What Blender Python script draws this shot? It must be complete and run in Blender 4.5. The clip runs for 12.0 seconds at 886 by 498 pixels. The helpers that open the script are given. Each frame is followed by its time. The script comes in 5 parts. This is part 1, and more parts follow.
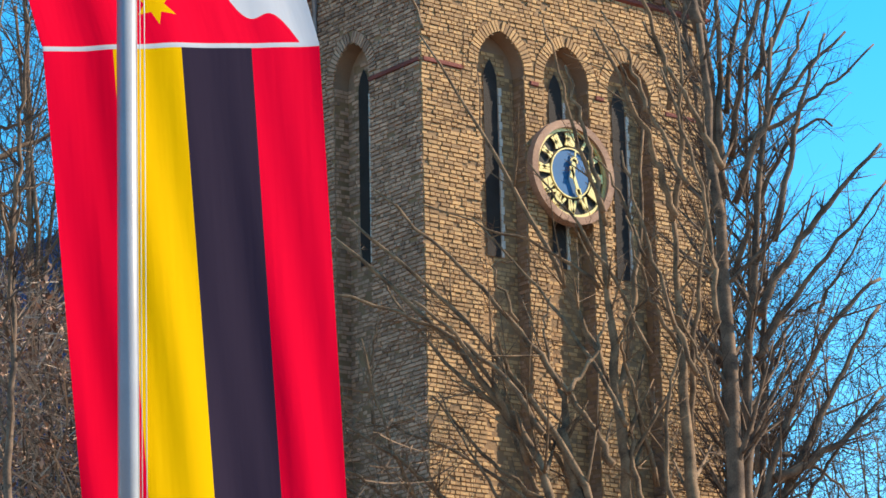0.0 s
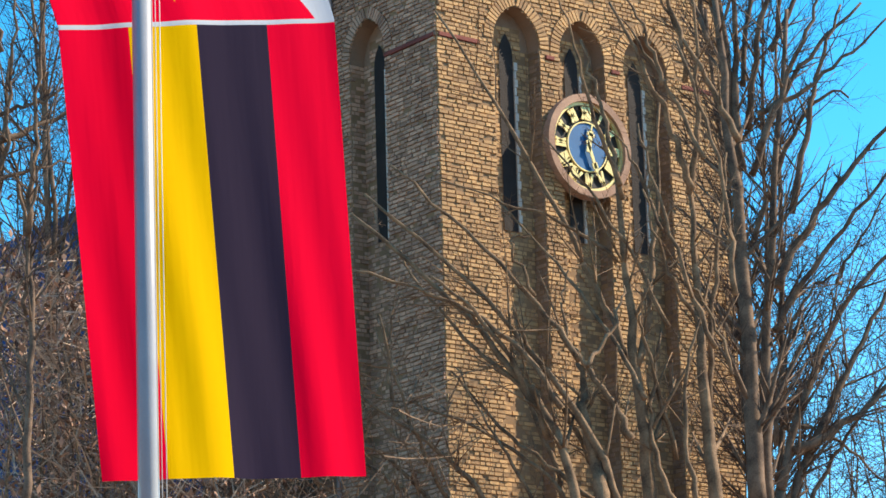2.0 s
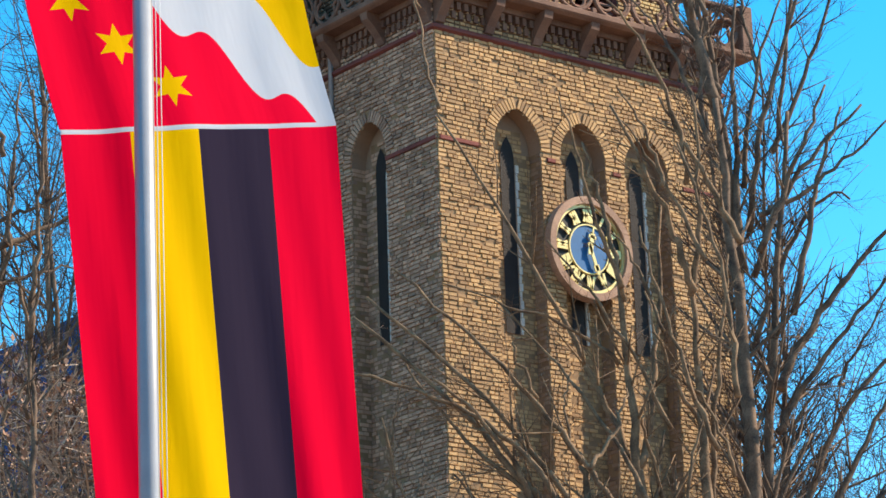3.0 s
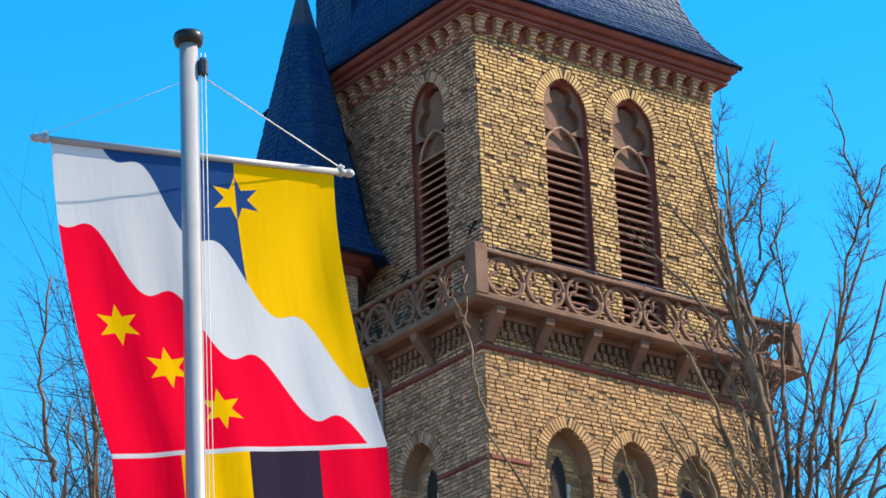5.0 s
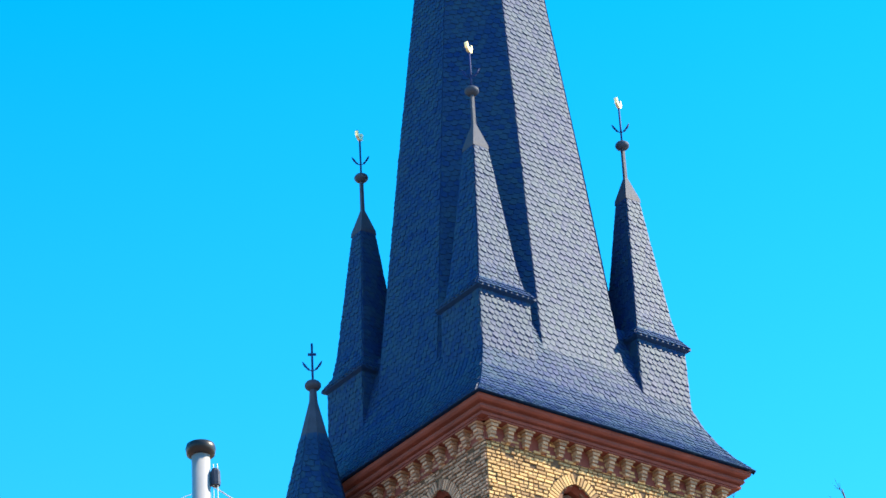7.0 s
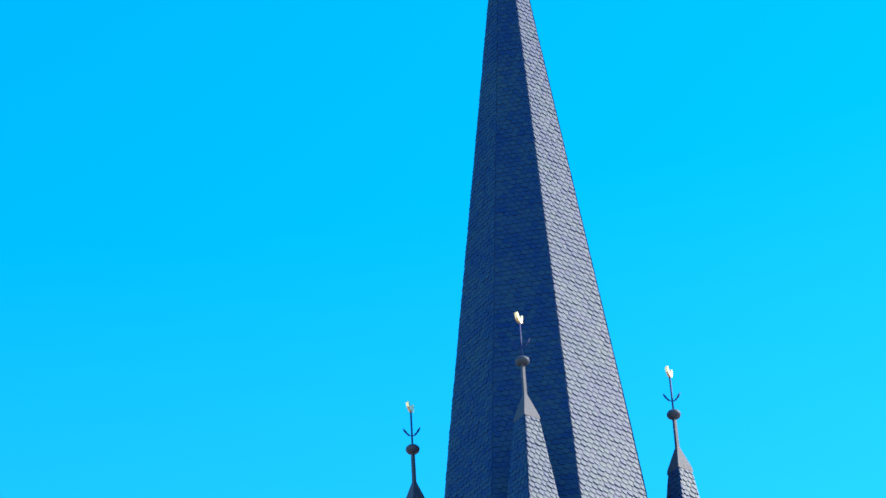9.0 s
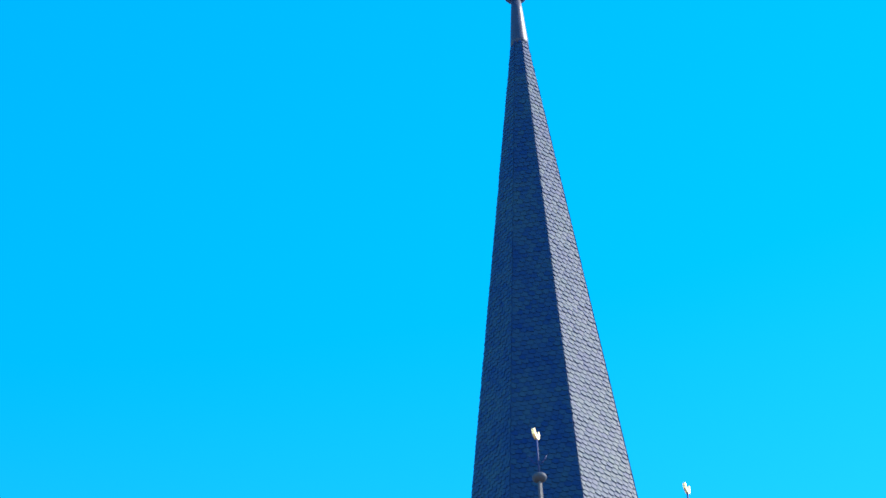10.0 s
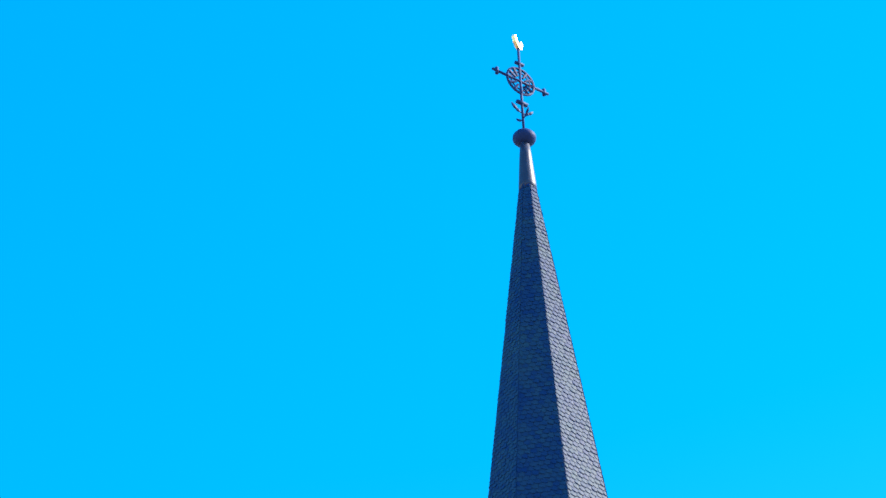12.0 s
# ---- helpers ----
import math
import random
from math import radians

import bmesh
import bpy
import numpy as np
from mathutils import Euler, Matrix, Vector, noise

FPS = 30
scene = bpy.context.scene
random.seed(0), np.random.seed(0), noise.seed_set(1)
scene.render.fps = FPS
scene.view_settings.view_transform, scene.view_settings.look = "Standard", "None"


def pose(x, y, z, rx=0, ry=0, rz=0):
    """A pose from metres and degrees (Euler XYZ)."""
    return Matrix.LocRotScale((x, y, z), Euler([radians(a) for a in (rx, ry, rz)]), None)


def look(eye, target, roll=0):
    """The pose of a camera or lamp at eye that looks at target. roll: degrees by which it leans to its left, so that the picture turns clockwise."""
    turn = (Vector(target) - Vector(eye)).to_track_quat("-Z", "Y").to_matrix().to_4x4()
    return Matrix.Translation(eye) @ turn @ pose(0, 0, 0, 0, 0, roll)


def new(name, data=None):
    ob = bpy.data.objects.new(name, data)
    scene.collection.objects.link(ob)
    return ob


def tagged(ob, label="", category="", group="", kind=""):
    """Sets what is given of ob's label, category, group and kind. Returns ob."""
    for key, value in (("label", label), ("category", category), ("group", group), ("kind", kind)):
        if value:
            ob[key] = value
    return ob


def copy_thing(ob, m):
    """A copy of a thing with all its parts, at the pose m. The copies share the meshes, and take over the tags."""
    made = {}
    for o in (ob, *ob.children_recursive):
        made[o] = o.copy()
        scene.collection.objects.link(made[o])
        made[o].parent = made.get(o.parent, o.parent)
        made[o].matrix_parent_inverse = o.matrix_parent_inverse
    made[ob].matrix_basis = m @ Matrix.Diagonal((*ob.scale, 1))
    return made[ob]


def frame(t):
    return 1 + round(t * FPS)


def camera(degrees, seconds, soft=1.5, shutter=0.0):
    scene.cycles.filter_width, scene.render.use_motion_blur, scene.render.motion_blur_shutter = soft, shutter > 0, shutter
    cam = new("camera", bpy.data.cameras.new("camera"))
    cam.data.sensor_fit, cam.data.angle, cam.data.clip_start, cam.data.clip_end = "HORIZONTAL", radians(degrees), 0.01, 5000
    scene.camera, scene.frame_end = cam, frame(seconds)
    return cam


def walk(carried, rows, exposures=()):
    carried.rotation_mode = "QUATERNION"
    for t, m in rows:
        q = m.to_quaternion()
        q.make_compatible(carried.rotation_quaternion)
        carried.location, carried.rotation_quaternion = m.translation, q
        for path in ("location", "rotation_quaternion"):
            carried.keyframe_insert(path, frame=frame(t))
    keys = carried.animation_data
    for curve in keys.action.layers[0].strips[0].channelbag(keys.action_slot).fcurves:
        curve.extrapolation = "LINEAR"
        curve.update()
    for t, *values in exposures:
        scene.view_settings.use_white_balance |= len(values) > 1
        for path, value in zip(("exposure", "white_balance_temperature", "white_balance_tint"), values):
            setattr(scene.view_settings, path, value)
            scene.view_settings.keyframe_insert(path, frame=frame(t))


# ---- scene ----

# ---- camera and its turn ----
EX, EY, EZ = -34.99, -43.45, 1.6
cam = camera(16.69, 12.0, soft=1.6)


def aim(yaw, pitch, lean):
    return pose(EX, EY, EZ, 90 + pitch, 0, yaw) @ pose(0, 0, 0, 0, 0, -lean)


walk(cam, [
    (0.0, aim(-38.615, 15.010, 1.247)),
    (0.5, aim(-38.592, 14.810, 1.391)),
    (1.0, aim(-38.463, 14.544, 1.567)),
    (1.5, aim(-38.330, 14.402, 1.656)),
    (2.0, aim(-38.265, 14.547, 1.667)),
    (2.5, aim(-38.328, 15.109, 1.663)),
    (3.0, aim(-38.288, 16.499, 1.889)),
    (3.5, aim(-37.959, 18.206, 2.148)),
    (5.5, aim(-37.542, 24.102, 2.448)),
    (6.0, aim(-37.643, 25.892, 2.676)),
    (6.5, aim(-37.679, 28.140, 2.958)),
    (7.0, aim(-37.664, 30.315, 3.174)),
    (7.5, aim(-37.524, 31.808, 3.493)),
    (9.5, aim(-36.668, 36.620, 3.177)),
    (10.0, aim(-36.625, 37.710, 3.245)),
    (10.5, aim(-36.703, 38.767, 3.462)),
    (11.0, aim(-36.688, 39.826, 3.314)),
    (11.5, aim(-36.527, 40.330, 2.952)),
    (12.0, aim(-36.635, 40.408, 2.489)),
], exposures=((0.0, 1.02), (3.5, 1.03), (5.5, 1.02), (6.5, 1.4), (7.5, 1.5), (9.5, 1.55), (12.0, 1.5)))

# ---- world and sun ----
SUN_AZ, SUN_EL = radians(61), radians(40)     # from -y towards +x
sun_dir = Vector((math.sin(SUN_AZ) * math.cos(SUN_EL), -math.cos(SUN_AZ) * math.cos(SUN_EL), math.sin(SUN_EL)))
world = bpy.data.worlds.new("sky")
scene.world = world
world.use_nodes = True
wn = world.node_tree.nodes
sky = wn.new("ShaderNodeTexSky")
sky.sky_type, sky.sun_disc = "NISHITA", False
sky.sun_elevation, sky.sun_rotation = SUN_EL, math.pi - SUN_AZ
sky.altitude, sky.air_density, sky.dust_density, sky.ozone_density = 200, 1.0, 0.1, 3.0
vivid = wn.new("ShaderNodeHueSaturation")
vivid.inputs["Saturation"].default_value = 1.42
vivid.inputs["Hue"].default_value = 0.486
world.node_tree.links.new(sky.outputs[0], vivid.inputs["Color"])
world.node_tree.links.new(vivid.outputs[0], wn["Background"].inputs["Color"])
wn["Background"].inputs["Strength"].default_value = 0.15
sun = new("sun", bpy.data.lights.new("sun", "SUN"))
sun.data.energy, sun.data.angle, sun.data.color = 5.0, radians(0.5), (1.0, 0.85, 0.66)
sun.matrix_world = look((0, 0, 80), Vector((0, 0, 80)) - sun_dir)


# ---- materials ----
def material(name, base, rough=0.8, metal=0.0, second=None, scale=3.0, fine=40.0, bump=0.3, island=0.0, per_object=0.0, spec=0.3, tint=(1.0, 1.0, 1.0)):
    """Two scales of noise between two tones, an even spread from piece to piece, and fine relief."""
    m = bpy.data.materials.new(name)
    m.use_nodes = True
    nt = m.node_tree
    n, l = nt.nodes, nt.links
    b = n["Principled BSDF"]
    b.inputs["Roughness"].default_value, b.inputs["Metallic"].default_value = rough, metal
    b.inputs["Specular IOR Level"].default_value = spec
    b.inputs["Specular Tint"].default_value = (*tint, 1)
    second = second or tuple(c * 0.62 for c in base)
    co = n.new("ShaderNodeTexCoord")
    big, small = n.new("ShaderNodeTexNoise"), n.new("ShaderNodeTexNoise")
    for tex, s in ((big, scale), (small, fine)):
        tex.inputs["Scale"].default_value, tex.inputs["Detail"].default_value = s, 5
        l.new(co.outputs["Object"], tex.inputs["Vector"])
    mixed = n.new("ShaderNodeMath")
    mixed.operation = "MULTIPLY_ADD"
    l.new(small.outputs[0], mixed.inputs[0])
    mixed.inputs[1].default_value = 0.5
    l.new(big.outputs[0], mixed.inputs[2])
    last = mixed
    for on, source in ((island, "ShaderNodeNewGeometry"), (per_object, "ShaderNodeObjectInfo")):
        if on:
            g = n.new(source)
            add = n.new("ShaderNodeMath")
            add.operation = "MULTIPLY_ADD"
            l.new(g.outputs["Random Per Island" if source.endswith("Geometry") else "Random"], add.inputs[0])
            add.inputs[1].default_value = on
            l.new(last.outputs[0], add.inputs[2])
            last = add
    extra = (island or per_object) * 0.5
    ramp = n.new("ShaderNodeMapRange")
    ramp.inputs["From Min"].default_value, ramp.inputs["From Max"].default_value = 0.5 + extra * 0.25, 1.05 + extra * 1.7
    l.new(last.outputs[0], ramp.inputs[0])
    mix = n.new("ShaderNodeMix")
    mix.data_type = "RGBA"
    mix.inputs[6].default_value, mix.inputs[7].default_value = (*second, 1), (*base, 1)
    l.new(ramp.outputs[0], mix.inputs[0])
    l.new(mix.outputs[2], b.inputs["Base Color"])
    if bump:
        bp = n.new("ShaderNodeBump")
        bp.inputs["Strength"].default_value, bp.inputs["Distance"].default_value = bump, 0.02
        l.new(small.outputs[0], bp.inputs["Height"])
        l.new(bp.outputs[0], b.inputs["Normal"])
    return m


BRICK = material("buff_brick", (0.66, 0.45, 0.20), 0.9, second=(0.22, 0.13, 0.065), scale=1.2, fine=30, island=0.8)
BRICK_PIECE = material("buff_brick_piece", (0.66, 0.45, 0.20), 0.9, second=(0.22, 0.13, 0.065), scale=1.2, fine=30, per_object=0.8)
LOWER_BRICK = material("sooty_buff_brick", (0.56, 0.345, 0.16), 0.9, second=(0.22, 0.13, 0.07), scale=0.9, fine=30, island=0.8)
MORTAR = material("grey_mortar", (0.13, 0.082, 0.05), 0.95, second=(0.06, 0.038, 0.025), scale=2, fine=50)
LOWER_MORTAR = material("sandy_mortar", (0.30, 0.19, 0.10), 0.95, second=(0.17, 0.105, 0.06), scale=1.5, fine=50)
WEATHERED = material("weathered_brick", (0.58, 0.36, 0.24), 0.95, second=(0.19, 0.115, 0.08), scale=1.0, fine=30, island=0.8)
# brick darkened in its colour to carry the shade of recesses
SHADED_BRICK = material("shaded_brick", (0.33, 0.22, 0.145), 0.95, second=(0.15, 0.10, 0.07), scale=1.2, fine=30, island=0.8)
CORBEL_BRICK = material("pale_corbel_brick", (0.56, 0.39, 0.25), 0.9, second=(0.24, 0.15, 0.095), scale=2.0, fine=30, island=0.8)
SANDSTONE = material("red_sandstone", (0.22, 0.062, 0.046), 0.85, second=(0.115, 0.034, 0.028), scale=1.5, fine=25)
PALE_STONE = material("pale_sandstone", (0.46, 0.29, 0.20), 0.85, second=(0.20, 0.115, 0.08), scale=2, fine=25)
SLATE = material("grey_slate", (0.014, 0.049, 0.100), 0.58, second=(0.002, 0.021, 0.115), scale=0.8, fine=14, island=0.6, bump=0.15, spec=0.16, tint=(0.76, 1.0, 0.80))
SLATE_PIECE = material("grey_slate_piece", (0.014, 0.049, 0.100), 0.58, second=(0.002, 0.021, 0.115), scale=0.8, fine=14, per_object=0.6, bump=0.15, spec=0.16, tint=(0.76, 1.0, 0.80))
GALLERY_STONE = material("weathered_red_sandstone", (0.23, 0.13, 0.088), 0.88, second=(0.10, 0.052, 0.038), scale=1.8, fine=28)
LIME = material("pale_limestone", (0.62, 0.58, 0.52), 0.9, second=(0.42, 0.38, 0.33), scale=3, fine=30)
LEAD = material("grey_lead", (0.05, 0.07, 0.11), 0.6, 0.0, scale=3, fine=20, spec=0.1)
ZINC = material("grey_zinc", (0.34, 0.34, 0.36), 0.45, 0.3, scale=3, fine=20)
NECK = material("weathered_lead", (0.02, 0.04, 0.10), 0.5, 0.1, scale=3, fine=20)
IRON = material("dark_iron", (0.010, 0.035, 0.15), 0.6, 0.0, scale=5, fine=30, spec=0.1)
GOLD = material("gilded_metal", (0.95, 0.80, 0.45), 0.4, 0.5, second=(0.9, 0.7, 0.35), bump=0.05)
GILT = material("gilt_paint", (0.85, 0.68, 0.30), 0.35, 0.3, second=(0.7, 0.52, 0.2), bump=0.05)
DIAL = material("blue_dial_paint", (0.012, 0.12, 0.30), 0.5, second=(0.01, 0.085, 0.22), bump=0.05)
BLACK = material("black_paint", (0.02, 0.018, 0.015), 0.6, bump=0.05)
POLE = material("grey_enamelled_metal", (0.34, 0.34, 0.35), 0.3, 0.0, second=(0.29, 0.29, 0.30), scale=6, fine=60, bump=0.03, spec=0.5)
PLASTIC = material("black_plastic", (0.02, 0.02, 0.022), 0.35, bump=0.03)
ROPE = material("white_rope", (0.75, 0.75, 0.72), 0.8, fine=300)
BARK = material("grey_brown_bark", (0.32, 0.20, 0.11), 0.9, second=(0.045, 0.026, 0.016), scale=4, fine=40)
DARK_BARK = material("dark_bark", (0.24, 0.156, 0.10), 0.9, second=(0.042, 0.027, 0.02), scale=4, fine=40)
DARK_TWIG = material("dark_twig", (0.12, 0.08, 0.062), 0.9, second=(0.04, 0.027, 0.023), scale=3, fine=30, bump=0)
TWIG = material("brown_twig", (0.27, 0.17, 0.10), 0.9, second=(0.07, 0.042, 0.027), scale=3, fine=30, bump=0)
STEM = material("dry_stem", (0.58, 0.42, 0.30), 0.9, second=(0.035, 0.02, 0.016), scale=3, fine=30, island=1.2, bump=0)
FINE = material("fine_grey_twig", (0.13, 0.10, 0.085), 0.9, second=(0.07, 0.05, 0.042), scale=3, fine=30, bump=0)
DEADLEAF = material("brown_dead_leaf", (0.46, 0.27, 0.18), 0.9, second=(0.05, 0.026, 0.02), scale=2, fine=20, island=1.2, bump=0)
PAVING = material("warm_paving", (0.31, 0.22, 0.165), 0.95, second=(0.22, 0.16, 0.12), scale=0.3, fine=8)
PLASTER = material("brown_render", (0.17, 0.13, 0.10), 0.9, scale=0.5, fine=10)
GLASS = material("dark_leaded_glass", (0.035, 0.028, 0.025), 0.5, bump=0.3, spec=0.08)


# ---- helpers for meshes ----
def link_mesh(name, verts, faces, mat, parent=None, label="", smooth=False):
    me = bpy.data.meshes.new(name)
    me.from_pydata(verts, [], faces)
    for m in mat if isinstance(mat, (list, tuple)) else (mat,):
        me.materials.append(m)
    if smooth:
        for p in me.polygons:
            p.use_smooth = True
    ob = new(name, me)
    if parent:
        ob.parent = parent
    return tagged(ob, label)


def part(name, bm, mat, parent=None, label="", smooth=False):
    """One bmesh as one mesh object, under a thing or under a part."""
    me = bpy.data.meshes.new(name)
    bmesh.ops.recalc_face_normals(bm, faces=bm.faces)
    bm.to_mesh(me)
    bm.free()
    me.materials.append(mat)
    if smooth:
        for p in me.polygons:
            p.use_smooth = True
    ob = new(name, me)
    if parent:
        ob.parent = parent
    return tagged(ob, label)


def thing(name, label, category, at=(0, 0, 0), group="", kind=""):
    ob = new(name)
    ob.location = at
    ob.empty_display_size = 0.2
    return tagged(ob, label, category, group, kind)


def box(bm, lo, hi, m=None, bevel=0.0):
    r = bmesh.ops.create_cube(bm, size=1)
    size = [b - a for a, b in zip(lo, hi)]
    mid = [(b + a) / 2 for a, b in zip(lo, hi)]
    bmesh.ops.transform(bm, matrix=Matrix.Translation(mid) @ Matrix.Diagonal((*size, 1)), verts=r["verts"])
    if bevel:
        edges = list({e for v in r["verts"] for e in v.link_edges})
        r = {"verts": list({v for f in bmesh.ops.bevel(bm, geom=edges, offset=bevel, segments=1, affect="EDGES")["faces"] for v in f.verts})}
    if m:
        bmesh.ops.transform(bm, matrix=m, verts=r["verts"])
    return bm


def lathe(bm, profile, sides, turn=0.0, at=(0, 0), caps=True):
    """Rings of (radius, z), turned round a vertical line."""
    rings = []
    for r, z in profile:
        rings.append([bm.verts.new((at[0] + r * math.cos(turn + 2 * math.pi * k / sides), at[1] + r * math.sin(turn + 2 * math.pi * k / sides), z)) for k in range(sides)])
    for a, b in zip(rings, rings[1:]):
        for k in range(sides):
            bm.faces.new((a[k], a[(k + 1) % sides], b[(k + 1) % sides], b[k]))
    if caps:
        bm.faces.new(rings[0][::-1])
        bm.faces.new(rings[-1])
    return bm


def tube_data(verts, faces, pts, radii, sides):
    """Adds one tapered tube along pts to the lists."""
    base = len(verts)
    n = len(pts)
    for i in range(n):
        d = (pts[min(i + 1, n - 1)] - pts[max(i - 1, 0)])
        d = d.normalized() if d.length > 1e-9 else Vector((0, 0, 1))
        a = d.cross(Vector((0.31, 0.95, 0.1)))
        a = a.normalized() if a.length > 1e-4 else Vector((1, 0, 0))
        b = d.cross(a)
        for k in range(sides):
            w = 2 * math.pi * k / sides
            verts.append(tuple(pts[i] + (a * math.cos(w) + b * math.sin(w)) * radii[i]))
    for i in range(n - 1):
        for k in range(sides):
            k2 = (k + 1) % sides
            faces.append((base + i * sides + k, base + i * sides + k2, base + (i + 1) * sides + k2, base + (i + 1) * sides + k))
    faces.append(tuple(base + k for k in range(sides))[::-1])
    faces.append(tuple(base + (n - 1) * sides + k for k in range(sides)))


def tube(name, pts, radius, mat, parent=None, label="", sides=8):
    v, f = [], []
    pts = [Vector(p) for p in pts]
    tube_data(v, f, pts, [radius] * len(pts) if not isinstance(radius, (list, tuple)) else radius, sides)
    return link_mesh(name, v, f, mat, parent, label, True)


# a wall's own frame: u along it, z up, n outwards
class Side:
    def __init__(self, origin, along, out):
        self.o, self.u, self.n = Vector(origin), Vector(along), Vector(out)

    def at(self, u, z, n=0.0):
        p = self.o + self.u * u + self.n * n
        return (p.x, p.y, z)

    def matrix(self):
        m = Matrix.Identity(4)
        for k, v in enumerate((self.u, self.n, Vector((0, 0, 1)))):
            m.col[k][:3] = v
        m.translation = self.o
        return m


def arch_half(z, spring, apex, half):
    """Half the width at z of an opening with a pointed or round head."""
    if z <= spring:
        return half
    if z >= apex:
        return 0.0
    rise = apex - spring
    if rise <= half * 1.02:
        return half * math.sqrt(max(0, 1 - ((z - spring) / rise) ** 2))
    r = (half * half + rise * rise) / (2 * half)
    return max(0.0, math.sqrt(max(0, r * r - (z - spring) ** 2)) - (r - half))


def arch_outline(c, z0, spring, apex, half, steps=8):
    pts = [(c + half, z0), (c + half, spring)]
    pts += [(c + arch_half(spring + (apex - spring) * k / steps, spring, apex, half), spring + (apex - spring) * k / steps) for k in range(1, steps)]
    pts += [(c, apex)]
    return pts + [(2 * c - u, z) for u, z in pts[-2::-1]]


COURSE = 0.08


def spans_at(z, half, openings, grow=0.0):
    spans = [(-half, half)]
    for c, z0, spring, apex, hw in openings:
        if z0 - grow <= z <= apex + grow:
            w = arch_half(z, spring + (grow > 0) * 0.0, apex + grow, hw + grow) if z > spring else hw
            if w > 0:
                nxt = []
                for a, b in spans:
                    if a < c - w:
                        nxt.append((a, min(b, c - w)))
                    if b > c + w:
                        nxt.append((max(a, c + w), b))
                spans = [(a, b) for a, b in nxt if b - a > 0.01]
    return spans


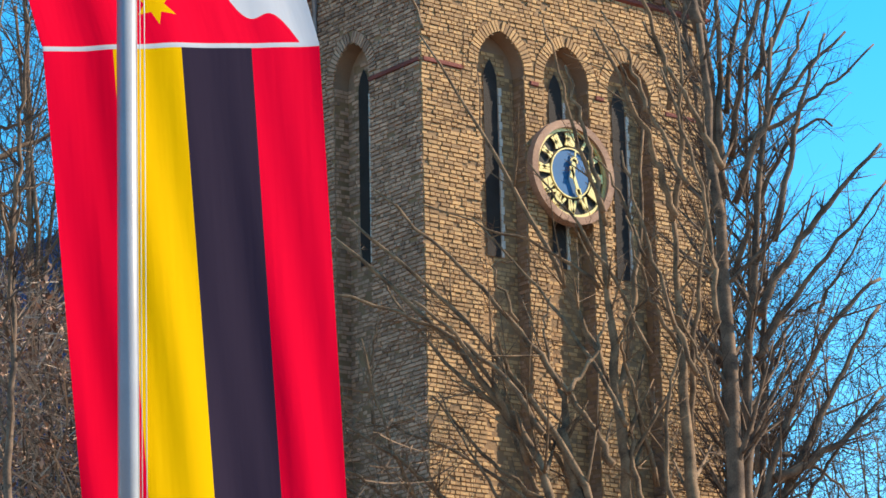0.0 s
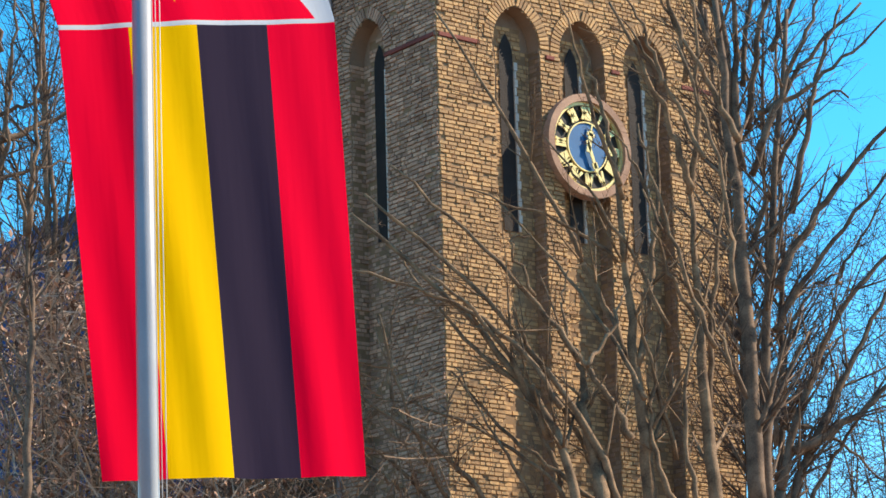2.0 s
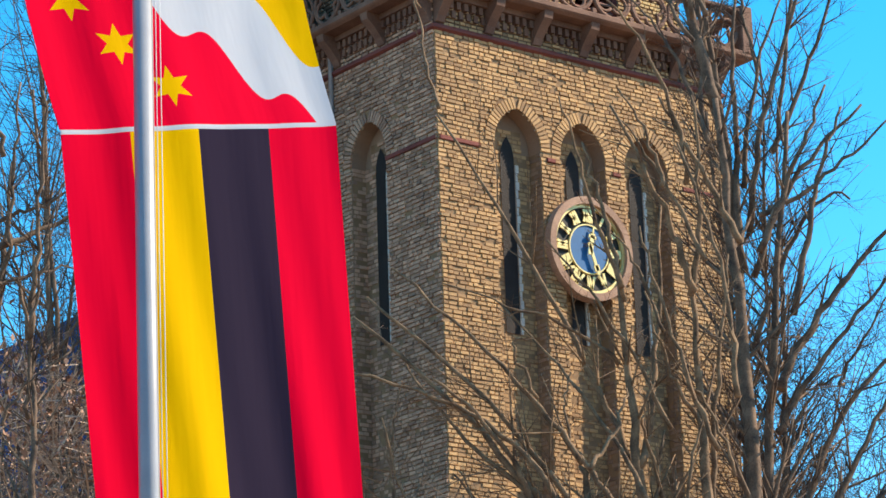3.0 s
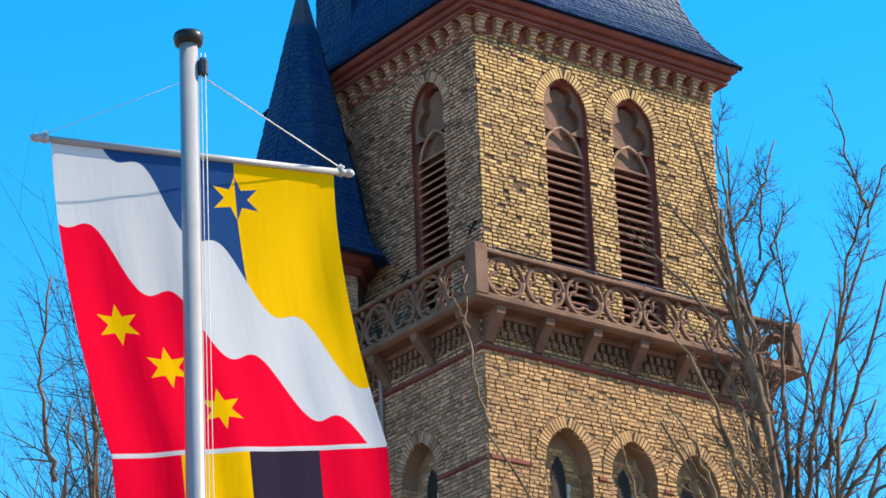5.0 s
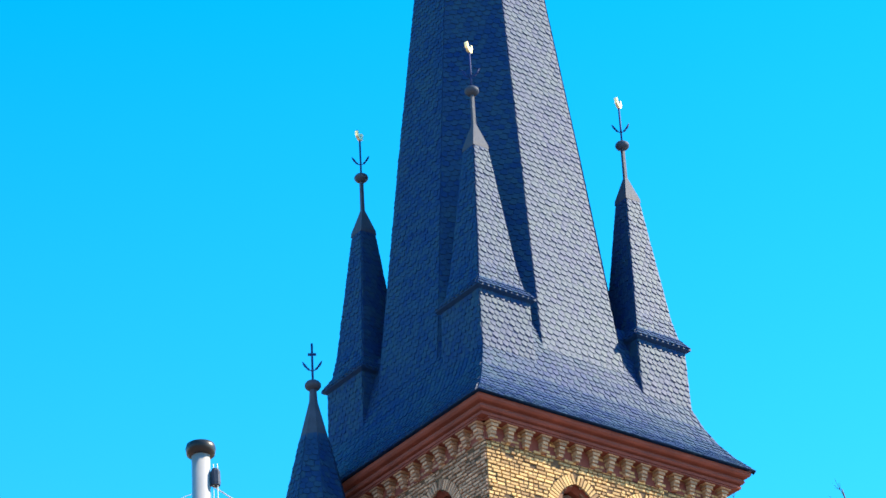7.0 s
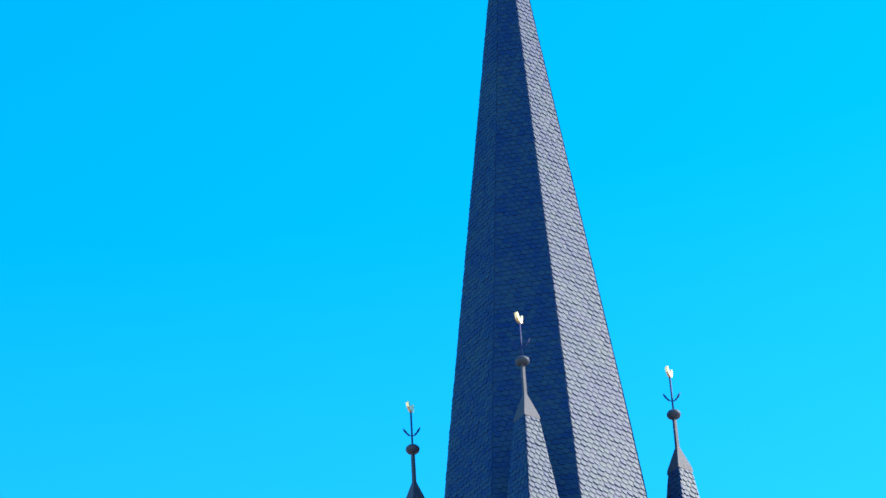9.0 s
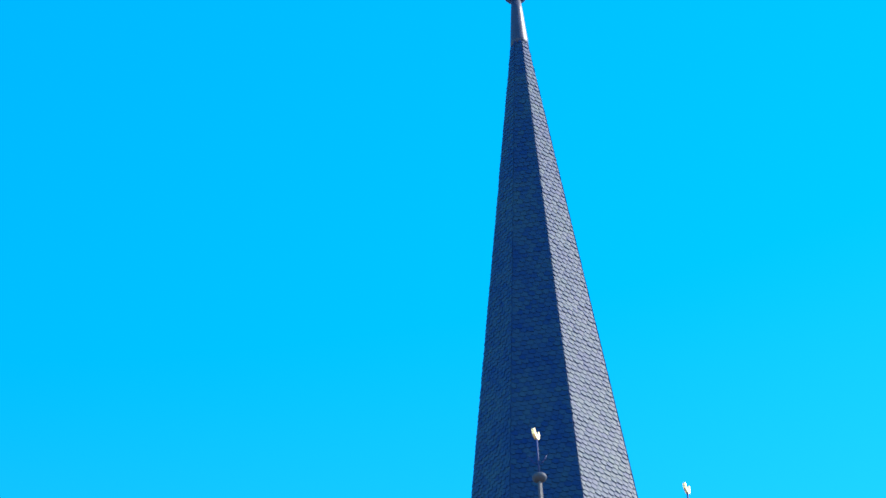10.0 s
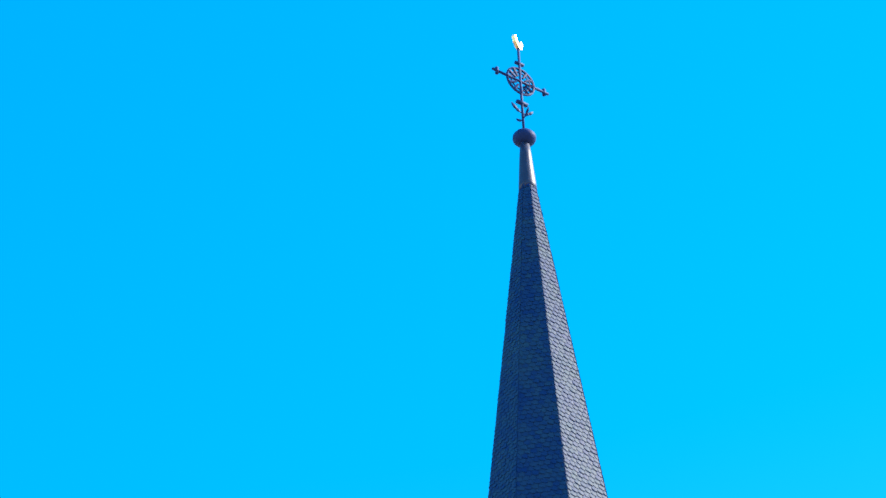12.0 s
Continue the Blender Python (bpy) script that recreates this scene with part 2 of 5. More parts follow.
def brick_side(side, half, z0, z1, openings, wall, rng, ring=0.20, pick=None, proud=0.024, bricks=None, joint=1.0, mortar=None):
    """Lays bricks in courses on a mortar sheet, round the openings and their rings of upright bricks. pick: a stretch (u0, u1, z0, z1) left to single bricks."""
    mv, mf, bv, bf, singles = [], [], [], [], []
    count = int((z1 - z0) / COURSE)
    for i in range(count):
        z = z0 + i * COURSE
        mid = z + COURSE / 2
        for a, b in spans_at(mid, half, openings):
            k = len(mv)
            mv += [side.at(a, z), side.at(b, z), side.at(b, z + COURSE), side.at(a, z + COURSE)]
            mf.append((k, k + 1, k + 2, k + 3))
        # heads get a ring of voussoirs
        heads = [(c, s, s, ap, hw) for c, o0, s, ap, hw in openings if ap > s]
        spans = spans_at(mid, half, openings)
        for c, s, _, ap, hw in heads:
            if mid > s:
                w = arch_half(mid, s, ap + ring, hw + ring)
                if w > 0:
                    nxt = []
                    for a, b in spans:
                        if a < c - w:
                            nxt.append((a, min(b, c - w)))
                        if b > c + w:
                            nxt.append((max(a, c + w), b))
                    spans = nxt
        u = -half - (0.125 if i % 2 else 0.0) - 0.001
        while u < half:
            long = (0.205 if rng.random() > 0.6 else 0.12) + rng.uniform(-0.013, 0.013)
            for a, b in spans:
                lo, hi = max(a, u + 0.009 * joint), min(b, u + long - 0.011 * joint)
                if hi - lo > 0.03:
                    p = proud + rng.uniform(-0.014, 0.014)
                    zl, zh = z + (0.008 + rng.uniform(0, 0.009)) * joint, z + COURSE - (0.007 + rng.uniform(0, 0.009)) * joint
                    if rng.random() < 0.03:
                        p = -0.008
                    if pick and pick[0] < lo and hi < pick[1] and pick[2] < z < pick[3] and abs(hi - lo - 0.100) < 0.014 or pick and pick[0] < lo and hi < pick[1] and pick[2] < z < pick[3] and abs(hi - lo - 0.185) < 0.014:
                        singles.append((lo, hi, zl, zh, p))
                        continue
                    k = len(bv)
                    for n in (p, -0.02):
                        e = 0.0 if n < 0 else 0.004
                        bv += [side.at(lo + e, zl + e, n), side.at(hi - e, zl + e, n), side.at(hi - e, zh - e, n), side.at(lo + e, zh - e, n)]
                    bf += [(k, k + 1, k + 2, k + 3), (k + 4, k + 5, k + 1, k), (k + 5, k + 6, k + 2, k + 1), (k + 6, k + 7, k + 3, k + 2), (k + 7, k + 4, k, k + 3)]
            u += long
    for c, o0, s, ap, hw in openings:
        if ap <= s:
            continue
        # the ring of upright bricks over the head
        inner, outer = [], []
        steps = 80
        for sign in (-1, 1):
            for j in range(steps + 1):
                zz = s + (ap - s) * j / steps
                inner.append((sign, j / steps, c + sign * arch_half(zz, s, ap, hw), zz))
        for sign in (-1, 1):
            line = [(q[2], q[3]) for q in inner if q[0] == sign]
            length, acc = 0, [0]
            for p, q in zip(line, line[1:]):
                length += math.hypot(q[0] - p[0], q[1] - p[1])
                acc.append(length)
            n = max(3, int(length / 0.066))
            for j in range(n):
                def along(d):
                    t = d * length
                    i = max(0, min(len(acc) - 2, next((q for q in range(len(acc) - 1) if acc[q + 1] >= t), len(acc) - 2)))
                    f = (t - acc[i]) / max(1e-6, acc[i + 1] - acc[i])
                    p, q = line[i], line[i + 1]
                    x, y = p[0] + (q[0] - p[0]) * f, p[1] + (q[1] - p[1]) * f
                    dx, dy = q[0] - p[0], q[1] - p[1]
                    m = math.hypot(dx, dy) or 1
                    return x, y, sign * dy / m, -sign * dx / m
                quad = []
                for d, out in (((j + 0.15) / n, 0.008), ((j + 0.85) / n, 0.008), ((j + 0.85) / n, ring - 0.02), ((j + 0.15) / n, ring - 0.02)):
                    x, y, nx, ny = along(d)
                    if ny < 0:
                        nx, ny = -nx, -ny
                    quad.append((x + nx * out, y + ny * out))
                k = len(bv)
                p = proud + rng.uniform(0, 0.008)
                for nn in (p, -0.02):
                    bv += [side.at(x, y, nn) for x, y in quad]
                bf += [(k, k + 1, k + 2, k + 3), (k + 4, k + 5, k + 1, k), (k + 5, k + 6, k + 2, k + 1), (k + 6, k + 7, k + 3, k + 2), (k + 7, k + 4, k, k + 3)]
    tagged(link_mesh("mortar_sheet", mv, mf, mortar or MORTAR, wall), kind="stuff")
    tagged(link_mesh("brickwork", bv, bf, bricks or BRICK, wall, "buff bricks laid in courses"), kind="stuff")
    return singles


def reveal(side, outline, depth, mat, parent, back=None, name="reveal"):
    v, f = [], []
    for u, z in outline:
        v += [side.at(u, z), side.at(u, z, -depth)]
    n = len(outline)
    for k in range(n):
        a, b = 2 * k, 2 * ((k + 1) % n)
        f.append((a, b, b + 1, a + 1))
    link_mesh(name, v, f, mat, parent)
    if back:
        link_mesh("back_wall", [side.at(u, z, -depth + 0.004) for u, z in outline], [tuple(range(n))], back, parent)


# ---- ground ----
bm = bmesh.new()
bmesh.ops.create_grid(bm, x_segments=60, y_segments=60, size=1200)
for v in bm.verts:
    if v.co.length > 120:
        v.co.z = 2.0 * noise.noise(v.co * 0.004)
tagged(part("ground", bm, PAVING), "flat warm sandy ground round the church", "ground", kind="structure")

# ---- church tower ----
H1, H2, ZS = 3.0, 3.49, 20.88
GAL = 3.96
tower = thing("church_tower", "buff brick church tower with red sandstone trim and slate spire", "church tower")
rng = random.Random(4)
bm = bmesh.new()
box(bm, (-H2 + 0.6, -H2 + 0.6, -0.3), (H2, H2, ZS + 0.4))
part("lower_core", bm, MORTAR, tower)
bm = bmesh.new()
box(bm, (-H1 + 0.7, -H1 + 0.7, ZS), (H1, H1, 27.9))
part("belfry_core", bm, MORTAR, tower)
FRONT2 = Side((0, -H2, 0), (1, 0, 0), (0, -1, 0))
LEFT2 = Side((-H2, 0, 0), (0, -1, 0), (-1, 0, 0))
FRONT1 = Side((0, -H1, 0), (1, 0, 0), (0, -1, 0))
LEFT1 = Side((-H1, 0, 0), (0, -1, 0), (-1, 0, 0))
lancets = [(c, 7.0, 18.90, 19.62, 0.54) for c in (-1.65, -0.1, 1.45)]
RECESS = 0.33
belfry = [(c, 21.9, 26.38, 27.07, 0.53) for c in (-0.85, 0.85)]
walls = {}
for nm, sd, half, za, zb, ops in (("lower_wall_front", FRONT2, H2, 0.0, ZS, lancets), ("lower_wall_side", LEFT2, H2, 0.0, ZS, lancets[::2]),
                                  ("belfry_wall_front", FRONT1, H1, ZS + 0.2, 28.05, belfry), ("belfry_wall_side", LEFT1, H1, ZS + 0.2, 28.05, [(0.0 + s * 1.45, *belfry[0][1:]) for s in (-1, 1)])):
    w = new(nm)
    w.parent = tower
    walls[nm] = w
    low = za if nm.startswith("bel") else 8.0
    if low > za:
        link_mesh("plain_base", [sd.at(-half, za), sd.at(half, za), sd.at(half, low), sd.at(-half, low)], [(0, 1, 2, 3)], BRICK, w)
    pick = (-2.95, -1.45, 24.55, 27.1) if nm == "belfry_wall_front" else None
    ops2 = [(c, max(z0, low), *r) for c, z0, *r in ops]
    singles = brick_side(sd, half, low, zb, ops2, w, rng, ring=0.24, pick=pick, bricks=WEATHERED if nm.endswith("side") else LOWER_BRICK if nm.startswith("low") else None,
                         joint=0.7 if nm.startswith("low") else 1.0, mortar=LOWER_MORTAR if nm.startswith("low") else None)
    if singles:
        first_pieces = (sd, singles, w)
    for c, z0, s, ap, hw in ops2:
        if nm.startswith("low"):
            # the reveal, its back and the jamb have shade put into their colour
            reveal(sd, arch_outline(c, z0, s, ap, hw), RECESS, SHADED_BRICK, w, SHADED_BRICK)
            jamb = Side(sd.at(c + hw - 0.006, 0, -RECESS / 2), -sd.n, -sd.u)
            brick_side(jamb, RECESS / 2 - 0.01, z0, s, [], w, rng, proud=0.008, joint=0.5, mortar=LOWER_MORTAR, bricks=SHADED_BRICK)
            if sd is LEFT2:
                jamb = Side(sd.at(c - hw + 0.006, 0, -RECESS / 2), sd.n, sd.u)
                brick_side(jamb, RECESS / 2 - 0.01, z0, s, [], w, rng, proud=0.008, joint=0.5, mortar=LOWER_MORTAR, bricks=WEATHERED)
            back = Side(sd.at(c, 0, -RECESS + 0.02), sd.u, sd.n)
            brick_side(back, hw - 0.01, z0, s, [], w, rng, proud=0.008, joint=0.5, mortar=LOWER_MORTAR, bricks=WEATHERED if sd is LEFT2 else LOWER_BRICK)
            brick_side(Side(sd.at(c, 0, -RECESS + 0.02), sd.u, sd.n), hw * 0.62, s, s + 0.46, [], w, rng, proud=0.008, joint=0.5, mortar=LOWER_MORTAR, bricks=WEATHERED if sd is LEFT2 else LOWER_BRICK)
            # narrow slit with sandstone edge in the back wall
            o = arch_outline(c - 0.02, 15.45, s - 0.15, ap - 0.45, 0.16)
            link_mesh("slit_window", [sd.at(u, z, -RECESS + 0.045) for u, z in o], [tuple(range(len(o)))], GLASS, w)
            qv, qf = [], []
            for k in range(int((s - 0.15 - 15.45) / 0.16)):
                wide = 0.045 + 0.03 * (k % 2)
                for a, b, n0, n1 in ((0.15, 0.15 + wide, -RECESS, -RECESS + 0.07),):
                    q = len(qv)
                    zq = 15.45 + k * 0.16
                    for n in (n1, n0):
                        qv += [sd.at(c + a, zq + 0.006, n), sd.at(c + b, zq + 0.006, n), sd.at(c + b, zq + 0.154, n), sd.at(c + a, zq + 0.154, n)]
                    qf += [(q, q + 1, q + 2, q + 3), (q + 4, q + 5, q + 1, q), (q + 5, q + 6, q + 2, q + 1), (q + 6, q + 7, q + 3, q + 2), (q + 7, q + 4, q, q + 3)]
            tagged(link_mesh("slit_surround", qv, qf, LIME, w, "pale limestone quoins of the slit window"), kind="stuff")
        else:
            reveal(sd, arch_outline(c, z0, s, ap, hw), 0.62, SANDSTONE, w, SANDSTONE)
# end caps close the slabs
for sd, half, za, zb, d in ((FRONT2, H2, 0, ZS, 0.6), (LEFT2, H2, 0, ZS, 0.6), (FRONT1, H1, ZS, 28.05, 0.7), (LEFT1, H1, ZS, 28.05, 0.7)):
    e = half if sd in (FRONT1, FRONT2) else -half
    link_mesh("wall_end", [sd.at(e, za), sd.at(e, za, -d), sd.at(e, zb, -d), sd.at(e, zb)], [(0, 1, 2, 3)], BRICK, tower)


def belfry_window(sd, c, z0, spring, apex, half):
    """Sandstone frame, cusped tracery head and sloping louvre boards."""
    w = thing("belfry_window", "pointed red sandstone belfry window with louvre boards", "window", group="belfry windows")
    outer = arch_outline(c, z0, spring, apex, half)
    # frame: a moulded band inside the reveal
    v, f = [], []
    inner = arch_outline(c, z0, spring, apex - 0.07, half - 0.05)
    for (a, za), (b, zb) in zip(outer, inner):
        v += [sd.at(a, za, -0.06), sd.at(b, zb, -0.16), sd.at(b, zb, -0.5)]
    for k in range(len(outer) - 1):
        for j in (0, 1):
            f.append((3 * k + j, 3 * k + 3 + j, 3 * k + 4 + j, 3 * k + 1 + j))
    link_mesh("frame", v, f, SANDSTONE, w)
    # tracery plate: solid head with a trefoil lancet and an oculus cut as dark sunk shapes with raised rolls
    zt = spring - 0.92
    hw = half - 0.04
    # two-centred sub-arch as a raised roll
    sub = arch_outline(c, zt - 0.1, zt, zt + 0.62, hw * 0.96, 10)
    tube("sub_arch", [sd.at(u, z, -0.14) for u, z in sub], 0.034, PALE_STONE, w, "pale pointed tracery roll", 6)
    # lobed head: a thick plate whose inner edge runs in three round lobes
    for s in (-1, 1):
        v, f = [], []
        za, zb = zt + 0.50, apex - 0.02
        for k in range(33):
            z = za + (zb - za) * k / 32
            out = max(0.0, arch_half(z, spring, apex, half) - 0.02)
            lobe = max(0.17 + math.sqrt(max(0.0, 0.27 ** 2 - (z - spring + 0.10) ** 2)), math.sqrt(max(0.0, 0.27 ** 2 - (z - apex + 0.33) ** 2)))
            if z < spring - 0.36:
                lobe = 0.17 + 0.20 * (spring - 0.36 - z) / 0.2
            inn = min(out, lobe)
            for u, n in ((out, -0.08), (inn, -0.10), (inn, -0.25)):
                v.append(sd.at(c + s * u, z, n))
        for k in range(32):
            for j in (0, 1):
                f.append((3 * k + j, 3 * k + 3 + j, 3 * k + 4 + j, 3 * k + 1 + j))
        link_mesh("cusp", v, f, GALLERY_STONE, w)
    # plate behind the rolls
    plate = [(u, z) for u, z in arch_outline(c, zt + 0.05, spring, apex - 0.12, hw)]
    v = [sd.at(u, z, -0.24) for u, z in plate] + [sd.at(u, z, -0.30) for u, z in plate]
    n = len(plate)
    f = [tuple(range(n)), tuple(range(n, 2 * n))[::-1]] + [(k, (k + 1) % n, n + (k + 1) % n, n + k) for k in range(n)]
    link_mesh("tracery_plate", v, f, GALLERY_STONE, w)
    # mullion edges
    for s in (-1, 1):
        bm = bmesh.new()
        m = sd.matrix()
        box(bm, (c + s * hw - 0.05, -0.42, z0), (c + s * hw + 0.05, -0.10, zt + 0.1), m, 0.015)
        part("jamb", bm, SANDSTONE, w)
    for k in range(26):
        z = z0 + 0.1 + k * 0.172
        if z > zt + 0.25:
            break
        bm = bmesh.new()
        tilt = sd.matrix() @ Matrix.Translation((c, -0.21, z)) @ Matrix.Rotation(radians(-36), 4, "X")
        ww = hw if z < zt else arch_half(z, zt, zt + 0.6, hw)
        box(bm, (-ww, -0.13, -0.016), (ww, 0.13, 0.016), tilt, 0.005)
        board = part("louvre_board", bm, SANDSTONE, w)
        # pale strip paints the sunlit front edge of the board
        bm = bmesh.new()
        box(bm, (-ww, 0.128, -0.024), (ww, 0.152, 0.016), tilt, 0.004)
        part("board_edge", bm, PALE_STONE, board, "pale lower edge with sunlight put into its colour")
    return w


for c, *r in belfry:
    belfry_window(FRONT1, c, *r)
belfry_window(LEFT1, 1.45, *belfry[0][1:])
belfry_window(LEFT1, -1.45, *belfry[0][1:])


def square_ring(name, profile, mat, parent, label="", closed=True):
    """A moulding run round the tower: rings of (half width, z)."""
    bm = bmesh.new()
    lathe(bm, [(h * math.sqrt(2), z) for h, z in profile], 4, math.pi / 4, caps=closed)
    return part(name, bm, mat, parent, label)


square_ring("cornice", [(H1 + 0.02, 27.870), (H1 + 0.27, 27.879), (H1 + 0.28, 27.927), (H1 + 0.24, 27.940), (H1 + 0.24, 27.962), (H1 + 0.31, 27.980), (H1 + 0.335, 28.015), (H1 + 0.325, 28.059), (H1 + 0.29, 28.072), (H1 + 0.30, 28.094), (H1 + 0.39, 28.112), (H1 + 0.43, 28.147), (H1 + 0.44, 28.209), (H1 + 0.42, 28.235), (H1, 28.244)], SANDSTONE, tower, "moulded red sandstone cornice")
square_ring("string_course", [(H2, ZS - 0.10), (H2 + 0.08, ZS - 0.06), (H2 + 0.08, ZS), (H2, ZS + 0.06)], SANDSTONE, tower, "red sandstone string course")
# corbel table under the cornice: brick corbels stepping out and closing to small pointed niches
for sd in (FRONT1, LEFT1):
    tone = CORBEL_BRICK if sd is FRONT1 else WEATHERED
    for k in range(15):
        u = -H1 + 0.10 + k * (2 * H1 - 0.2) / 14
        bm = bmesh.new()
        m = sd.matrix()
        for j, half in enumerate((0.056, 0.072, 0.064, 0.088, 0.132)):
            box(bm, (u - half, -0.02, 27.53 + j * 0.069), (u + half, 0.11 + 0.028 * j, 27.592 + j * 0.069), m, 0.006)
        part("corbel", bm, tone, tower)
    bm = bmesh.new()
    box(bm, (-H1 - 0.1, -0.02, 27.84), (H1 + 0.1, 0.25, 27.872), sd.matrix())
    part("corbel_band", bm, SANDSTONE, tower)
    bm = bmesh.new()
    box(bm, (-H1, -0.02, 27.51), (H1, 0.026, 27.84), sd.matrix())
    part("corbel_backing", bm, SANDSTONE, tower)
# short dark bands beside the lancet heads
for sd, runs in ((FRONT2, ((-3.46, -2.55), (-0.98, -0.78), (0.60, 0.80), (2.35, 3.46))), (LEFT2, ((-3.0, -2.2), (2.0, 3.46)))):
    for a, b in runs:
        bm = bmesh.new()
        box(bm, (a, -0.03, 18.72), (b, 0.05, 18.80), sd.matrix(), 0.01)
        part("stone_band", bm, SANDSTONE, tower)

# iron wall anchors
for y, z in ((-2.72, 23.55), (-0.6, 23.3)):
    anchor = thing("wall_anchor", "small dark iron wall anchor on brick", "wall anchor", (-H1 - 0.03, y, z), group="wall anchors")
    for k, a in enumerate((30, -40)):
        bm = bmesh.new()
        box(bm, (-0.02, -0.16, -0.018), (0.02 + 0.008 * k, 0.16, 0.018), Matrix.Rotation(radians(a), 4, "X"), 0.005)
        part("bar", bm, BLACK, anchor)

# ---- gallery ----
gallery = thing("gallery", "red sandstone gallery with pierced quatrefoil parapet on brackets", "balustrade")
Z0, Z1 = 21.58, 22.56
GF = Side((0, -GAL, 0), (1, 0, 0), (0, -1, 0))
GL = Side((-GAL, 0, 0), (0, -1, 0), (-1, 0, 0))
GR = Side((GAL, 0, 0), (0, 1, 0), (1, 0, 0))
bm = bmesh.new()
lathe(bm, [(h * math.sqrt(2), z) for h, z in ((H2 + 0.04, Z0 - 0.09), (GAL - 0.05, Z0 - 0.08), (GAL + 0.02, Z0 - 0.04), (GAL + 0.05, Z0 - 0.01), (GAL + 0.05, Z0 + 0.035), (GAL - 0.02, Z0 + 0.05), (H1 + 0.01, Z0 + 0.05))], 4, math.pi / 4)
part("floor_slab", bm, GALLERY_STONE, gallery)
for sd, a, b in ((GF, -GAL, GAL), (GL, -0.5, GAL), (GR, -GAL, GAL)):
    bm = bmesh.new()
    m = sd.matrix()
    box(bm, (a, -0.22, Z1 - 0.085), (b, 0.02, Z1), m, 0.02)
    part("top_rail", bm, GALLERY_STONE, gallery)
    bm = bmesh.new()
    box(bm, (a, -0.2, Z0 + 0.03), (b, 0.03, Z0 + 0.10), m, 0.015)
    part("bottom_rail", bm, GALLERY_STONE, gallery)
for x, y in ((-GAL, -GAL), (GAL, -GAL), (-GAL, 0.45)):
    bm = bmesh.new()
    sx, sy = (1 if x < 0 else -1), (1 if y < 0 else -1)
    box(bm, (min(x - 0.045 * sx, x + 0.26 * sx), min(y - 0.045 * sy, y + 0.26 * sy), Z0 + 0.05), (max(x - 0.045 * sx, x + 0.26 * sx), max(y - 0.045 * sy, y + 0.26 * sy), Z1 + 0.06), None, 0.02)
    part("corner_post", bm, GALLERY_STONE, gallery)


def foil_mesh(kind):
    """A ring with round lobes inside it, about the origin in x and z."""
    v, f = [], []
    rc = 0.37

    def ring(cx, cz, r, thick, a0=0.0, a1=2 * math.pi, n=20):
        pts = [Vector((cx + r * math.cos(a0 + (a1 - a0) * k / n), -0.09, cz + r * math.sin(a0 + (a1 - a0) * k / n))) for k in range(n + 1)]
        tube_data(v, f, pts, [thick] * (n + 1), 6)
    ring(0, 0, rc + 0.02, 0.045)
    lobes = 3 if kind == 0 else 4
    for k in range(lobes):
        a = math.pi / 2 + 2 * math.pi * k / lobes + (0.4 if kind else 0)
        r = 0.17 if lobes == 3 else 0.15
        d = rc - r - 0.02
        ring(d * math.cos(a), d * math.sin(a), r, 0.034, a - 2.0, a + 2.0, 14)
    me = bpy.data.meshes.new("foil")
    me.from_pydata(v, [], f)
    me.materials.append(GALLERY_STONE)
    for p in me.polygons:
        p.use_smooth = True
    return me


FOILS = [foil_mesh(0), foil_mesh(1)]
zc = (Z0 + 0.10 + Z1 - 0.085) / 2
for sd, a, b, n in ((GF, -GAL + 0.26, GAL - 0.26, 8), (GL, -0.45, GAL - 0.26, 5), (GR, -GAL + 0.26, GAL - 0.26, 9)):
    for k in range(n):
        u = a + (b - a) * (k + 0.5) / n
        ob = new("foil_panel", FOILS[k % 2])
        ob.parent = gallery
        ob.matrix_basis = sd.matrix() @ Matrix.Translation((u, 0, zc)) @ Matrix.Diagonal(((b - a) / n / 0.84, 1, 0.99, 1))
        if k:
            uu = a + (b - a) * k / n
            for s, z in ((1, Z1 - 0.08), (-1, Z0 + 0.10)):
                bm = bmesh.new()
                box(bm, (uu - 0.05, -0.13, min(z, z - s * 0.12)), (uu + 0.05, -0.04, max(z, z - s * 0.12)), sd.matrix(), 0.01)
                part("spandrel", bm, GALLERY_STONE, gallery)
